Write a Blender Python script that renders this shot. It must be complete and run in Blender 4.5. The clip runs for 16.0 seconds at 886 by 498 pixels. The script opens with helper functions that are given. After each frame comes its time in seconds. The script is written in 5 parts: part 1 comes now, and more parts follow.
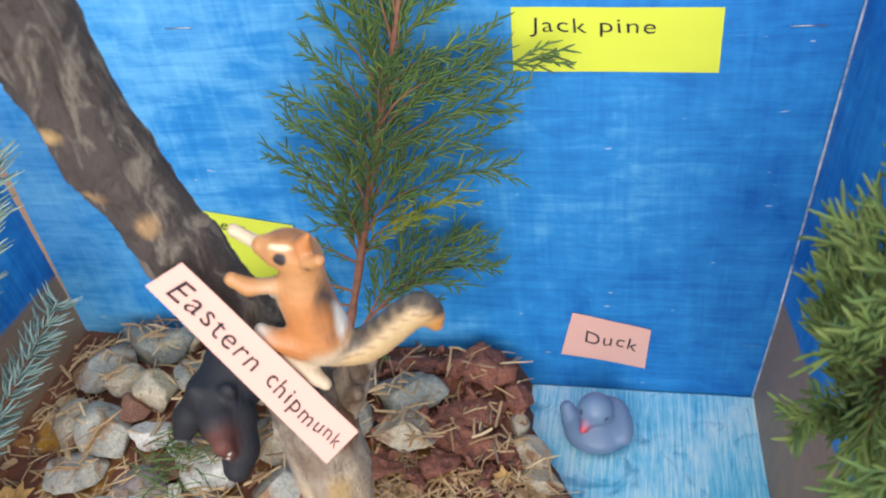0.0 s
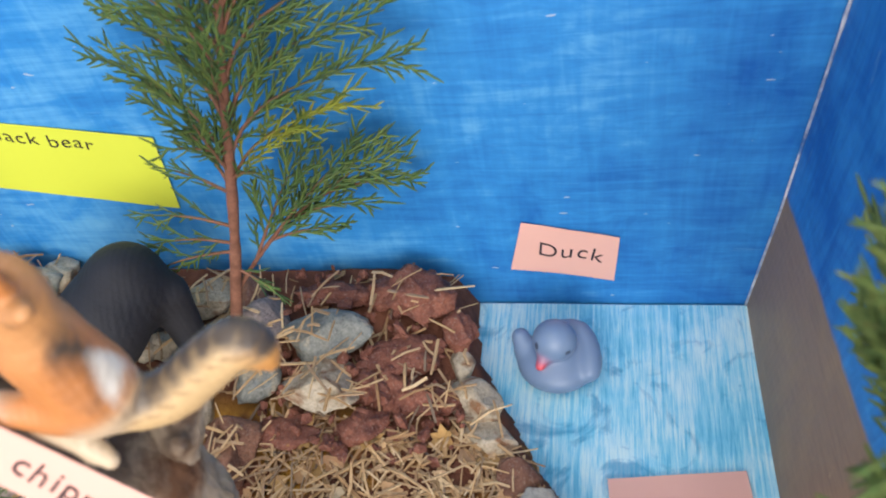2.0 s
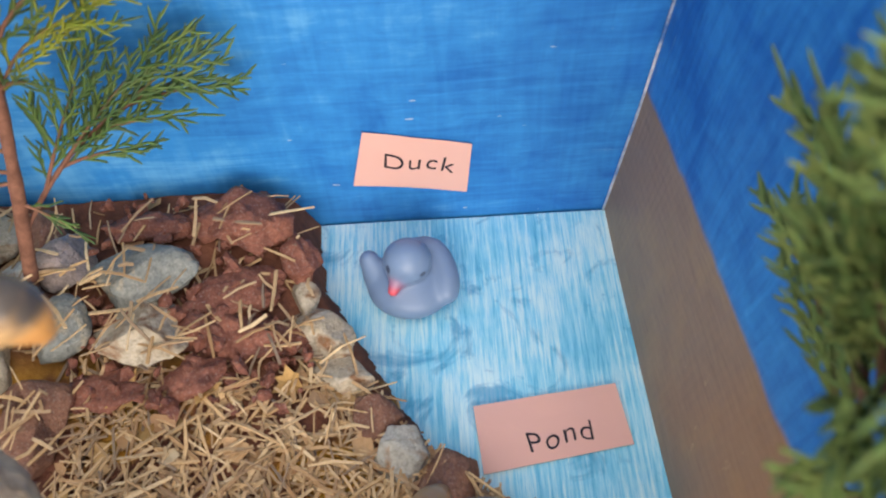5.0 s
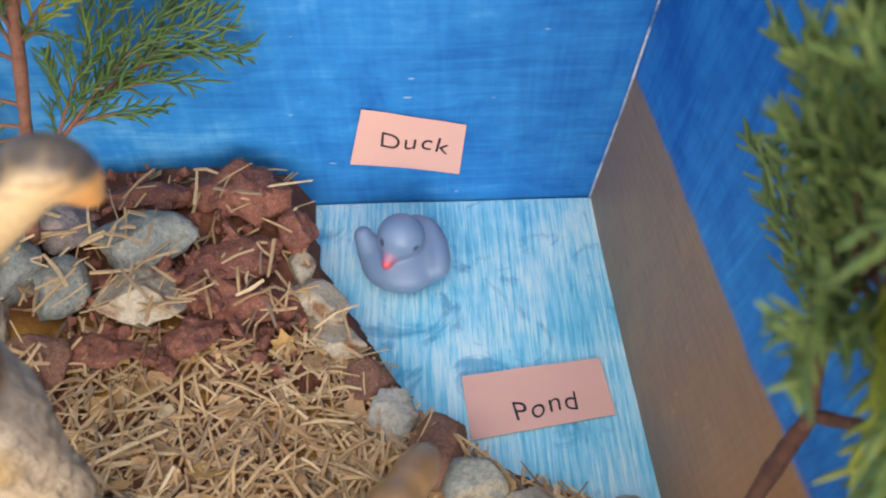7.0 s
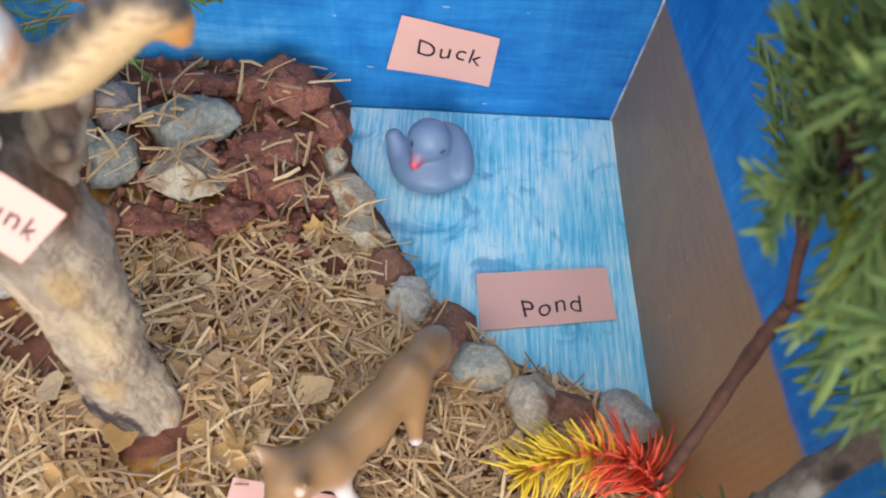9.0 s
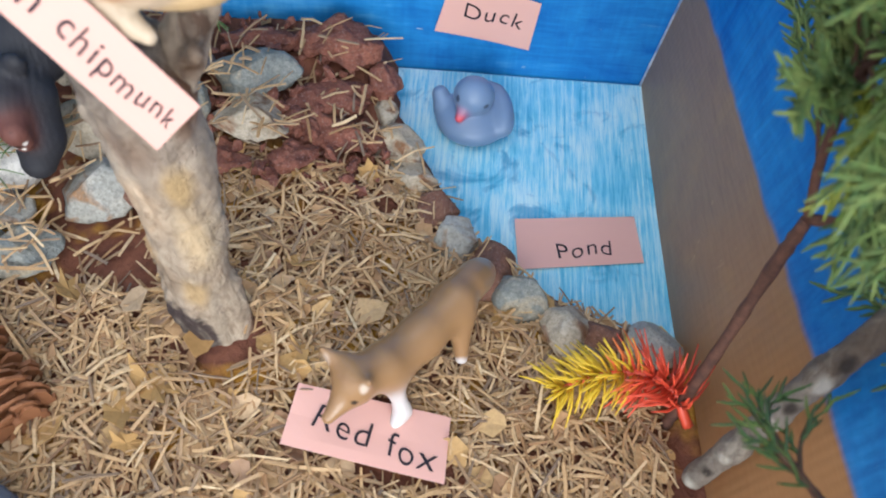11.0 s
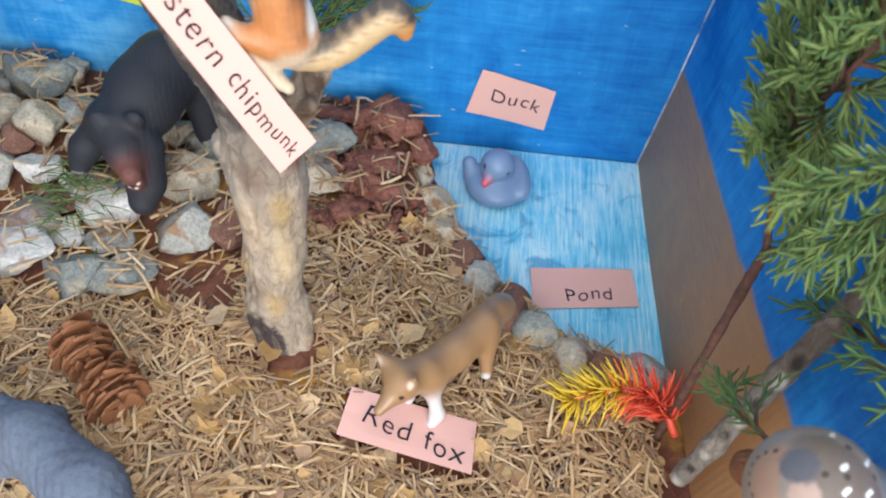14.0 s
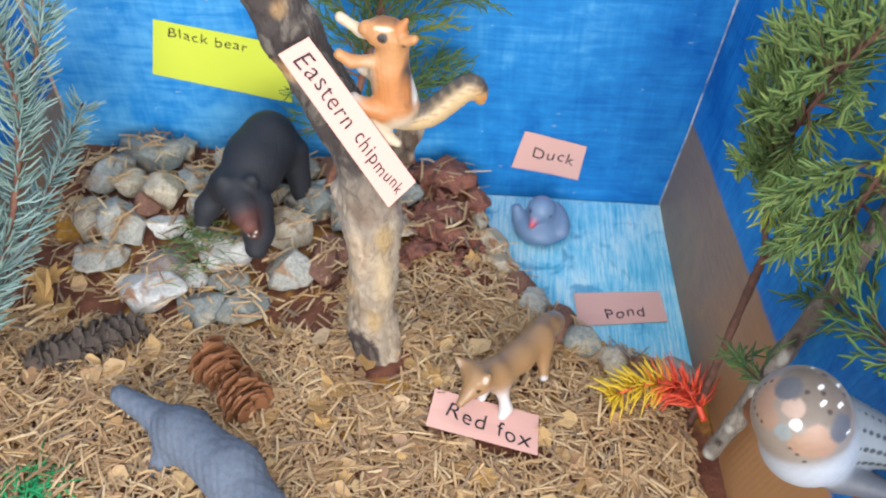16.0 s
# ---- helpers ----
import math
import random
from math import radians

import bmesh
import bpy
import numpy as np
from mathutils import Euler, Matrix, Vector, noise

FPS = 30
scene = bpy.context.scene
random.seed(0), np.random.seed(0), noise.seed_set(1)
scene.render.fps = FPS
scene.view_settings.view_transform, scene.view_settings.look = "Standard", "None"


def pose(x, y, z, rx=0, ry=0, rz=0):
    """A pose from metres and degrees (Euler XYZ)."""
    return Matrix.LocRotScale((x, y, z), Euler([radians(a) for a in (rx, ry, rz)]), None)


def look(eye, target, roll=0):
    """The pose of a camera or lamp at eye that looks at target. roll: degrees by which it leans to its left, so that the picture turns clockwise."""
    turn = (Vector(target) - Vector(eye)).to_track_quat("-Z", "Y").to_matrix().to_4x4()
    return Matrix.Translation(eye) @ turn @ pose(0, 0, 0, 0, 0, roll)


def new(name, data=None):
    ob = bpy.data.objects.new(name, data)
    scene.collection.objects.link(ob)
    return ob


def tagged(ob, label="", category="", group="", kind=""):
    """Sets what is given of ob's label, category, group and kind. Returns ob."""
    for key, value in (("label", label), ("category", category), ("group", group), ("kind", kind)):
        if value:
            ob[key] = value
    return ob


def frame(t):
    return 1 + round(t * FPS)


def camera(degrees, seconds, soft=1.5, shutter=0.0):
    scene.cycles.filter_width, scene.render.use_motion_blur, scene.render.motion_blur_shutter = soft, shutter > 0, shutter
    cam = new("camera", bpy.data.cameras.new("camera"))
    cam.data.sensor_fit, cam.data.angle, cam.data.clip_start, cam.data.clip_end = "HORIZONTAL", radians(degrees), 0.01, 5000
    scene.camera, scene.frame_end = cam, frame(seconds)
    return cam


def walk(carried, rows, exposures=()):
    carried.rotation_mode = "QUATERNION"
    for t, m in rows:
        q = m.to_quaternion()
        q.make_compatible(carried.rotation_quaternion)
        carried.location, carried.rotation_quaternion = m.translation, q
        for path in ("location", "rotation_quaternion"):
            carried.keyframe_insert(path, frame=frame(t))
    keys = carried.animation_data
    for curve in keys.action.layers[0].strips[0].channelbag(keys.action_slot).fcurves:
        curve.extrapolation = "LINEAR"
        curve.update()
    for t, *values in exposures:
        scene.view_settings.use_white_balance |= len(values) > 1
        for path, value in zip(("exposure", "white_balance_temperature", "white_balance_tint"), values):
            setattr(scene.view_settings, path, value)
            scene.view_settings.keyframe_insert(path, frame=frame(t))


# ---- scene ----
cam = camera(54.7, 16.0, soft=2.0)
# a small phone lens held close: what is nearest goes soft
cam.data.dof.use_dof, cam.data.dof.focus_distance, cam.data.dof.aperture_fstop = True, 0.50, 14.0
PATH = [
    (0, (-0.088, -0.464, 0.499), (-0.526, 1.066, -0.711), -8.3),
    (0.5, (-0.091, -0.432, 0.484), (-0.54, 1.086, -0.738), -8.9),
    (1, (-0.083, -0.396, 0.468), (-0.571, 1.066, -0.807), -11.4),
    (1.5, (-0.084, -0.359, 0.454), (-0.551, 0.994, -0.944), -12.7),
    (2, (-0.078, -0.328, 0.442), (-0.473, 0.936, -1.057), -13.4),
    (2.5, (-0.08, -0.312, 0.43), (-0.403, 0.903, -1.126), -13.1),
    (3, (-0.072, -0.304, 0.425), (-0.362, 0.871, -1.167), -13.8),
    (3.5, (-0.072, -0.3, 0.428), (-0.344, 0.825, -1.203), -14.1),
    (4, (-0.075, -0.292, 0.419), (-0.255, 0.793, -1.251), -11.6),
    (6.5, (-0.103, -0.317, 0.392), (-0.035, 0.881, -1.208), 0.0),
    (7, (-0.099, -0.329, 0.395), (-0.06, 0.861, -1.212), -0.1),
    (7.5, (-0.102, -0.339, 0.398), (-0.055, 0.79, -1.252), 1.6),
    (8, (-0.102, -0.346, 0.406), (-0.069, 0.726, -1.283), 2.1),
    (8.5, (-0.102, -0.355, 0.408), (-0.085, 0.716, -1.28), 2.7),
    (10.8, (-0.119, -0.406, 0.42), (-0.133, 0.685, -1.256), 3.7),
    (11, (-0.121, -0.414, 0.424), (-0.133, 0.661, -1.263), 3.9),
    (11.5, (-0.119, -0.424, 0.435), (-0.144, 0.619, -1.272), 3.4),
    (12, (-0.114, -0.432, 0.447), (-0.171, 0.61, -1.26), 2.0),
    (12.5, (-0.114, -0.446, 0.455), (-0.174, 0.646, -1.219), 2.5),
    (13, (-0.116, -0.457, 0.46), (-0.171, 0.69, -1.177), 3.4),
    (13.5, (-0.126, -0.472, 0.464), (-0.147, 0.738, -1.129), 5.2),
    (14, (-0.138, -0.499, 0.477), (-0.163, 0.765, -1.073), 5.4),
    (14.5, (-0.146, -0.527, 0.492), (-0.2, 0.779, -1.022), 4.6),
    (15, (-0.149, -0.549, 0.509), (-0.227, 0.779, -0.985), 3.4),
    (15.5, (-0.152, -0.572, 0.527), (-0.242, 0.783, -0.942), 2.0),
    (16, (-0.159, -0.603, 0.543), (-0.258, 0.788, -0.891), 0.8),
]
# the clip's camera brightens and warms its picture while the blue walls fill it
walk(cam, [(t, look(eye, target, roll)) for t, eye, target, roll in PATH],
     exposures=[(0, -0.03, 6400, 11), (1, -0.03, 6550, 11), (2.5, 0.22, 6850, 14), (4, 0.28, 7150, 14), (7.5, 0.16, 6700, 13), (12, 0.05, 5950, 9), (16, 0.11, 6150, 9)])

# ---- world, lights ----
world = bpy.data.worlds.new("room_light")
scene.world = world
world.use_nodes = True
bg = world.node_tree.nodes["Background"]
bg.inputs["Color"].default_value = (0.97, 0.97, 1.0, 1)
bg.inputs["Strength"].default_value = 1.22


def lamp(name, eye, target, size, watts, colour):
    data = bpy.data.lights.new(name, "AREA")
    data.shape, data.size, data.size_y, data.energy, data.color = "RECTANGLE", size[0], size[1], watts, colour
    ob = new(name, data)
    ob.matrix_world = look(eye, target)
    return ob


lamp("ceiling_lamp", (-0.15, -0.95, 1.70), (-0.25, -0.10, 0.10), (0.9, 0.6), 4.5, (1.0, 0.98, 0.95))
# broad unseen lamp added in front to brighten the back wall
lamp("window_light", (0.30, -2.55, 1.0), (-0.2, 0.0, 0.12), (2.6, 1.6), 78.0, (1.0, 0.97, 0.93))


# ---- materials ----
def srgb(r, g, b):
    return tuple((c / 255 / 12.92 if c <= 10 else ((c / 255 + 0.055) / 1.055) ** 2.4) for c in (r, g, b)) + (1,)


class Mat:
    """A small wrapper that builds a procedural node material."""

    def __init__(self, name, rough=0.7, metal=0.0, spec=0.4):
        self.m = bpy.data.materials.new(name)
        self.m.use_nodes = True
        self.t = self.m.node_tree
        self.b = self.t.nodes["Principled BSDF"]
        self.b.inputs["Roughness"].default_value = rough
        self.b.inputs["Metallic"].default_value = metal
        self.b.inputs["Specular IOR Level"].default_value = spec
        self.co = self.t.nodes.new("ShaderNodeTexCoord").outputs["Object"]

    def link(self, a, b):
        self.t.links.new(a, b)

    def mapping(self, scale=(1, 1, 1), rot=(0, 0, 0), src=None):
        n = self.t.nodes.new("ShaderNodeMapping")
        n.inputs["Scale"].default_value = scale
        n.inputs["Rotation"].default_value = [radians(a) for a in rot]
        self.link(src or self.co, n.inputs["Vector"])
        return n.outputs["Vector"]

    def noise(self, scale, detail=4, rough=0.6, stretch=(1, 1, 1), rot=(0, 0, 0), dist=0.0):
        n = self.t.nodes.new("ShaderNodeTexNoise")
        n.inputs["Scale"].default_value = scale
        n.inputs["Detail"].default_value = detail
        n.inputs["Roughness"].default_value = rough
        n.inputs["Distortion"].default_value = dist
        self.link(self.mapping(stretch, rot), n.inputs["Vector"])
        return n.outputs["Fac"]

    def ramp(self, fac, *stops):
        n = self.t.nodes.new("ShaderNodeValToRGB")
        e = n.color_ramp.elements
        while len(e) < len(stops):
            e.new(0.5)
        for k, (p, c) in zip(e, stops):
            k.position, k.color = p, (c if len(c) == 4 else (*c, 1))
        self.link(fac, n.inputs["Fac"])
        return n.outputs["Color"]

    def mask(self, fac, lo, hi):
        return self.ramp(fac, (lo, (0, 0, 0, 1)), (hi, (1, 1, 1, 1)))

    def mix(self, fac, a, b, mode="MIX"):
        n = self.t.nodes.new("ShaderNodeMix")
        n.data_type, n.blend_type = "RGBA", mode
        for v, i in ((fac, n.inputs[0]), (a, n.inputs[6]), (b, n.inputs[7])):
            if isinstance(v, (int, float)):
                i.default_value = v
            elif isinstance(v, tuple):
                i.default_value = v
            else:
                self.link(v, i)
        return n.outputs[2]

    def math(self, op, a, b):
        n = self.t.nodes.new("ShaderNodeMath")
        n.operation = op
        for v, i in ((a, n.inputs[0]), (b, n.inputs[1])):
            if isinstance(v, (int, float)):
                i.default_value = v
            else:
                self.link(v, i)
        return n.outputs[0]

    def axis(self, k):
        n = self.t.nodes.new("ShaderNodeSeparateXYZ")
        self.link(self.co, n.inputs[0])
        return n.outputs[k]

    def attr(self, name="Col"):
        n = self.t.nodes.new("ShaderNodeAttribute")
        n.attribute_name = name
        return n.outputs["Color"]

    def island(self):
        return self.t.nodes.new("ShaderNodeNewGeometry").outputs["Random Per Island"]

    def obrand(self):
        return self.t.nodes.new("ShaderNodeObjectInfo").outputs["Random"]

    def colour(self, c):
        if isinstance(c, tuple):
            self.b.inputs["Base Color"].default_value = c
        else:
            self.link(c, self.b.inputs["Base Color"])
        return self

    def bump(self, h, strength=0.3, dist=0.001):
        n = self.t.nodes.new("ShaderNodeBump")
        n.inputs["Strength"].default_value = strength
        n.inputs["Distance"].default_value = dist
        self.link(h, n.inputs["Height"])
        self.link(n.outputs["Normal"], self.b.inputs["Normal"])
        return self


def speckled(name, c1, c2, scale=120, rough=0.75, bump=0.4, dist=0.0006, spec=0.4, stretch=(1, 1, 1), fine=6):
    m = Mat(name, rough, spec=spec)
    a = m.noise(scale, 5, 0.65, stretch)
    b = m.noise(scale * fine, 3, 0.6, stretch)
    col = m.mix(m.mask(a, 0.35, 0.65), c1, c2)
    col = m.mix(m.math("MULTIPLY", m.mask(b, 0.4, 0.7), 0.35), col, tuple(v * 0.45 for v in c1[:3]) + (1,))
    m.colour(col).bump(m.math("ADD", a, m.math("MULTIPLY", b, 0.4)), bump, dist)
    return m.m


def wall_paint(name, axis, brown):
    """Blue poster paint brushed over corrugated cardboard; brown paint below a height on the side flaps."""
    m = Mat(name, 0.5, spec=0.3)
    back = axis == "x"
    big = m.noise(9, 4, 0.62, dist=0.6)
    clouds = m.noise(30, 4, 0.6, (1, 1, 1.6), dist=0.8)
    level_strokes = m.noise(14, 5, 0.65, (1, 1, 11), (0, 4, 0), dist=0.9)
    upright = m.noise(16, 5, 0.65, (9, 9, 0.9), (0, 2, 0) if back else (12, 0, 0), dist=0.7)
    both = m.math("ADD", m.math("MULTIPLY", big, 0.34), m.math("MULTIPLY", clouds, 0.26))
    both = m.math("ADD", both, m.math("MULTIPLY", level_strokes, 0.26 if back else 0.10))
    both = m.math("ADD", both, m.math("MULTIPLY", upright, 0.14 if back else 0.30))
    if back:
        # the blue pales towards the left and towards the top
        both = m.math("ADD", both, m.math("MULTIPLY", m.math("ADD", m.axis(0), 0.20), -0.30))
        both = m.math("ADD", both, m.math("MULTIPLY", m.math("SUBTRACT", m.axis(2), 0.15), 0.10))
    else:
        # shade on the side flaps is put into the colour: a darker blue
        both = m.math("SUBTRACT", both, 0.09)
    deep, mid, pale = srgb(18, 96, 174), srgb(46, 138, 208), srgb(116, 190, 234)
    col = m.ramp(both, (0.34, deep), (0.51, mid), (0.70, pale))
    scrape = m.mask(m.noise(12, 7, 0.75, (1, 1, 14) if back else (10, 10, 1), (0, 3, 0)), 0.62, 0.74)
    col = m.mix(m.math("MULTIPLY", scrape, 0.40), col, srgb(152, 200, 234))
    if back:
        blot = m.mask(m.noise(34, 4, 0.6, dist=1.4), 0.45, 0.57)
        low = m.mask(m.math("MULTIPLY", m.axis(2), -8.0), -0.85, -0.35)
        side = m.mask(m.math("MULTIPLY", m.axis(0), -5.0), 0.55, 0.85)
        col = m.mix(m.math("MULTIPLY", m.math("MULTIPLY", blot, low), m.math("MULTIPLY", side, 0.9)), col, srgb(8, 46, 118))
        tear = m.mask(m.noise(70, 2, 0.4, (1, 1, 3)), 0.74, 0.76)
        col = m.mix(m.math("MULTIPLY", tear, 0.6), col, srgb(196, 206, 214))
    n3 = m.noise(60, 3, 0.5)
    if brown:
        level = m.math("ADD", m.axis(2), m.math("MULTIPLY", m.math("SUBTRACT", m.noise(14, 3), 0.5), 0.014))
        rise = m.math("MULTIPLY", m.math("MAXIMUM", m.math("ADD", m.axis(1), 0.10), 0.0), 0.085)
        edge = m.mask(m.math("ADD", level, rise), 0.1032, 0.1056)
        grain = m.noise(6, 6, 0.7, (1, 8, 60))
        bc = m.mix(m.mask(grain, 0.3, 0.7), srgb(134, 110, 92), srgb(152, 126, 104))
        bc = m.mix(m.math("MULTIPLY", m.mask(m.noise(30, 4, 0.6), 0.52, 0.8), 0.35), bc, srgb(186, 152, 104))
        fleck = m.mask(m.noise(110, 4, 0.6, (1, 1, 0.4)), 0.68, 0.74)
        bc = m.mix(m.math("MULTIPLY", fleck, 0.5), bc, srgb(206, 180, 138))
        ochre = m.mask(m.math("ADD", m.math("MULTIPLY", m.axis(1), -1.0), m.math("MULTIPLY", big, 0.12)), 0.22, 0.32)
        bc = m.mix(ochre, bc, m.mix(0.55, bc, srgb(188, 132, 70)))
        col = m.mix(edge, bc, col)
    wave = m.t.nodes.new("ShaderNodeTexWave")
    wave.wave_type, wave.bands_direction = "BANDS", "X" if back else "Y"
    wave.inputs["Scale"].default_value = 62
    wave.inputs["Distortion"].default_value = 1.2
    wave.inputs["Detail Scale"].default_value = 3.0
    m.link(m.co, wave.inputs["Vector"])
    h = m.math("ADD", m.math("MULTIPLY", wave.outputs["Fac"], 0.16), m.math("ADD", both, m.math("MULTIPLY", n3, 0.3)))
    m.colour(col).bump(h, 0.35, 0.0014)
    return m.m


def pond_paper():
    m = Mat("pond_paper", 0.55, spec=0.35)
    lines = m.noise(4, 5, 0.75, (95, 5, 1))
    thin = m.noise(4, 4, 0.7, (210, 9, 1))
    big = m.noise(16, 3, 0.6)
    f = m.math("ADD", m.math("MULTIPLY", lines, 0.55), m.math("ADD", m.math("MULTIPLY", thin, 0.35), m.math("MULTIPLY", big, 0.45)))
    col = m.ramp(f, (0.48, srgb(52, 160, 208)), (0.62, srgb(122, 207, 237)), (0.76, srgb(208, 239, 247)))
    dark = m.mask(m.noise(26, 5, 0.65, dist=1.6), 0.56, 0.68)
    col = m.mix(m.math("MULTIPLY", dark, 0.65), col, srgb(24, 140, 190))
    m.colour(col).bump(thin, 0.08, 0.0004)
    return m.m


def straw_mat(name, tints, rough=0.6):
    m = Mat(name, rough, spec=0.3)
    col = m.ramp(m.island(), *[(i / (len(tints) - 1), c) for i, c in enumerate(tints)])
    n = m.noise(400, 3, 0.6)
    m.colour(m.mix(m.math("MULTIPLY", m.mask(n, 0.4, 0.75), 0.3), col, srgb(120, 84, 46))).bump(n, 0.2, 0.0003)
    return m.m


def painted(name, rough=0.45, noise_scale=300, amount=0.25, bump=0.15, spec=0.5, coat=0.0):
    """Paint held in the vertex colours of a moulded figure, with fine mottling."""
    m = Mat(name, rough, spec=spec)
    n = m.noise(noise_scale, 4, 0.6)
    n2 = m.noise(noise_scale / 6, 3, 0.6)
    c = m.attr()
    dark = m.mix(1.0, c, (0.6, 0.55, 0.5, 1), "MULTIPLY")
    f = m.math("MULTIPLY", m.math("ADD", m.mask(n, 0.45, 0.75), m.mask(n2, 0.45, 0.8)), amount)
    m.b.inputs["Coat Weight"].default_value = coat
    m.colour(m.mix(f, c, dark)).bump(m.math("ADD", n, n2), bump, 0.0006)
    return m.m


def paper(name, c, creased=0.03):
    m = Mat(name, 0.75, spec=0.25)
    n = m.noise(180, 3, 0.6)
    big = m.noise(18, 2, 0.5)
    col = m.mix(m.math("MULTIPLY", n, 0.10), c, tuple(v * 0.8 for v in c[:3]) + (1,))
    m.colour(col).bump(m.math("ADD", m.math("MULTIPLY", n, 0.2), big), creased, 0.002)
    return m.m


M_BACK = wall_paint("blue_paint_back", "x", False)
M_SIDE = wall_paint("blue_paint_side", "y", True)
M_POND = pond_paper()
M_CARD = speckled("raw_cardboard", srgb(176, 138, 98), srgb(150, 114, 78), 40, 0.85, 0.2)
M_TABLE = speckled("table_top", srgb(150, 120, 92), srgb(130, 100, 74), 8, 0.5, 0.1, stretch=(1, 12, 1))
M_STRAW = straw_mat("straw", [srgb(228, 204, 164), srgb(190, 156, 114), srgb(212, 180, 136), srgb(160, 124, 88), srgb(222, 194, 152), srgb(142, 112, 86), srgb(200, 166, 120), srgb(128, 112, 98), srgb(206, 172, 130)], 0.7)
M_LEAFBIT = straw_mat("leaf_flakes", [srgb(204, 172, 128), srgb(180, 142, 104), srgb(212, 182, 136), srgb(184, 146, 90), srgb(158, 124, 100), srgb(218, 192, 152)], 0.75)
M_PINK = paper("pink_note_paper", srgb(230, 181, 168))
M_YELLOW = paper("yellow_note_paper", srgb(214, 224, 76))
M_INK = Mat("black_ink", 0.6).colour(srgb(38, 32, 42)).m
M_FIG = painted("figure_paint")
M_GLOSS = painted("glossy_figure_paint", 0.30, 200, 0.07, 0.06, 0.5, 0.15)
M_MATTE = painted("felted_clay", 0.92, 340, 0.45, 1.0, 0.15)
M_BEAR = painted("bear_paint", 0.62, 260, 0.25, 0.5, 0.3)
M_RUBBER = painted("translucent_rubber", 0.38, 90, 0.08, 0.05, 0.5)


def bark():
    m = Mat("bark_and_wood", 0.82, spec=0.2)
    c = m.attr()
    grain = m.noise(70, 6, 0.72, (2.2, 2.2, 1), dist=1.2)
    fine = m.noise(420, 4, 0.7, (1, 1, 0.5))
    patch = m.noise(55, 4, 0.6, (1.5, 1.5, 0.7), dist=1.0)
    dark = m.mix(1.0, c, (0.42, 0.36, 0.32, 1), "MULTIPLY")
    light = m.mix(0.5, c, srgb(236, 224, 200))
    col = m.mix(m.math("MULTIPLY", m.mask(patch, 0.50, 0.60), 0.3), c, light)
    col = m.mix(m.math("MULTIPLY", m.mask(grain, 0.50, 0.66), 0.52), col, dark)
    col = m.mix(m.math("MULTIPLY", m.mask(fine, 0.5, 0.75), 0.35), col, dark)
    m.colour(col).bump(m.math("ADD", m.math("MULTIPLY", grain, 1.2), m.math("ADD", m.math("MULTIPLY", fine, 0.4), patch)), 0.8, 0.0028)
    return m.m


M_BARK = bark()
M_STEM = speckled("twig_bark", srgb(150, 104, 84), srgb(116, 78, 62), 160, 0.8, 0.5)
M_STEM_D = speckled("dark_twig_bark", srgb(112, 78, 64), srgb(78, 54, 46), 180, 0.85, 0.6)
M_CEDAR = straw_mat("cedar_leaf", [srgb(68, 104, 60), srgb(86, 120, 62), srgb(60, 92, 62), srgb(108, 134, 68), srgb(76, 112, 64)], 0.55)
M_JUNIPER = straw_mat("juniper_leaf", [srgb(104, 130, 70), srgb(84, 114, 64), srgb(122, 142, 80), srgb(72, 102, 62), srgb(96, 124, 72)], 0.75)
M_CEDAR_Y = straw_mat("yellowed_cedar_leaf", [srgb(118, 138, 50), srgb(150, 156, 60), srgb(96, 122, 48)], 0.55)
M_SPRUCE = straw_mat("blue_spruce_needles", [srgb(140, 168, 162), srgb(166, 190, 184), srgb(116, 148, 142), srgb(150, 176, 162)], 0.5)


def soil():
    m = Mat("brown_soil", 0.9, spec=0.2)
    a, b, c = m.noise(45, 5, 0.65), m.noise(240, 4, 0.7), m.noise(17, 3, 0.6)
    col = m.mix(m.mask(a, 0.35, 0.65), srgb(98, 62, 50), srgb(134, 88, 68))
    yellow = m.math("MULTIPLY", m.mask(c, 0.5, 0.58), m.mask(m.math("MULTIPLY", m.axis(1), -1.0), 0.09, 0.11))
    col = m.mix(yellow, col, m.mix(m.mask(b, 0.3, 0.7), srgb(172, 122, 48), srgb(198, 150, 66)))
    m.colour(col).bump(m.math("ADD", a, b), 0.9, 0.002)
    return m.m


M_SOIL = soil()


def stone_mat(name, c1, c2, c3, patch=0.5):
    m = Mat(name, 0.72, spec=0.35)
    r = m.obrand()
    tex = m.t.nodes.new("ShaderNodeCombineXYZ")
    for i in range(3):
        m.link(m.math("MULTIPLY", r, 7.0 + 3 * i), tex.inputs[i])
    add = m.t.nodes.new("ShaderNodeVectorMath")
    m.link(m.co, add.inputs[0])
    m.link(tex.outputs[0], add.inputs[1])
    m.co = add.outputs[0]
    a, b, c = m.noise(70, 5, 0.65), m.noise(420, 4, 0.7), m.noise(48, 3, 0.55, dist=0.8)
    col = m.mix(m.mask(a, 0.35, 0.65), c1, c2)
    col = m.mix(m.mask(c, patch, patch + 0.12), col, c3)
    speck = m.noise(900, 3, 0.6)
    col = m.mix(m.math("MULTIPLY", m.mask(b, 0.44, 0.64), 0.50), col, tuple(v * 0.42 for v in c1[:3]) + (1,))
    col = m.mix(m.math("MULTIPLY", m.mask(speck, 0.58, 0.66), 0.16), col, srgb(232, 228, 218))
    m.colour(col).bump(m.math("ADD", a, m.math("ADD", m.math("MULTIPLY", b, 0.5), m.noise(170, 5, 0.7))), 0.8, 0.0022)
    return m.m


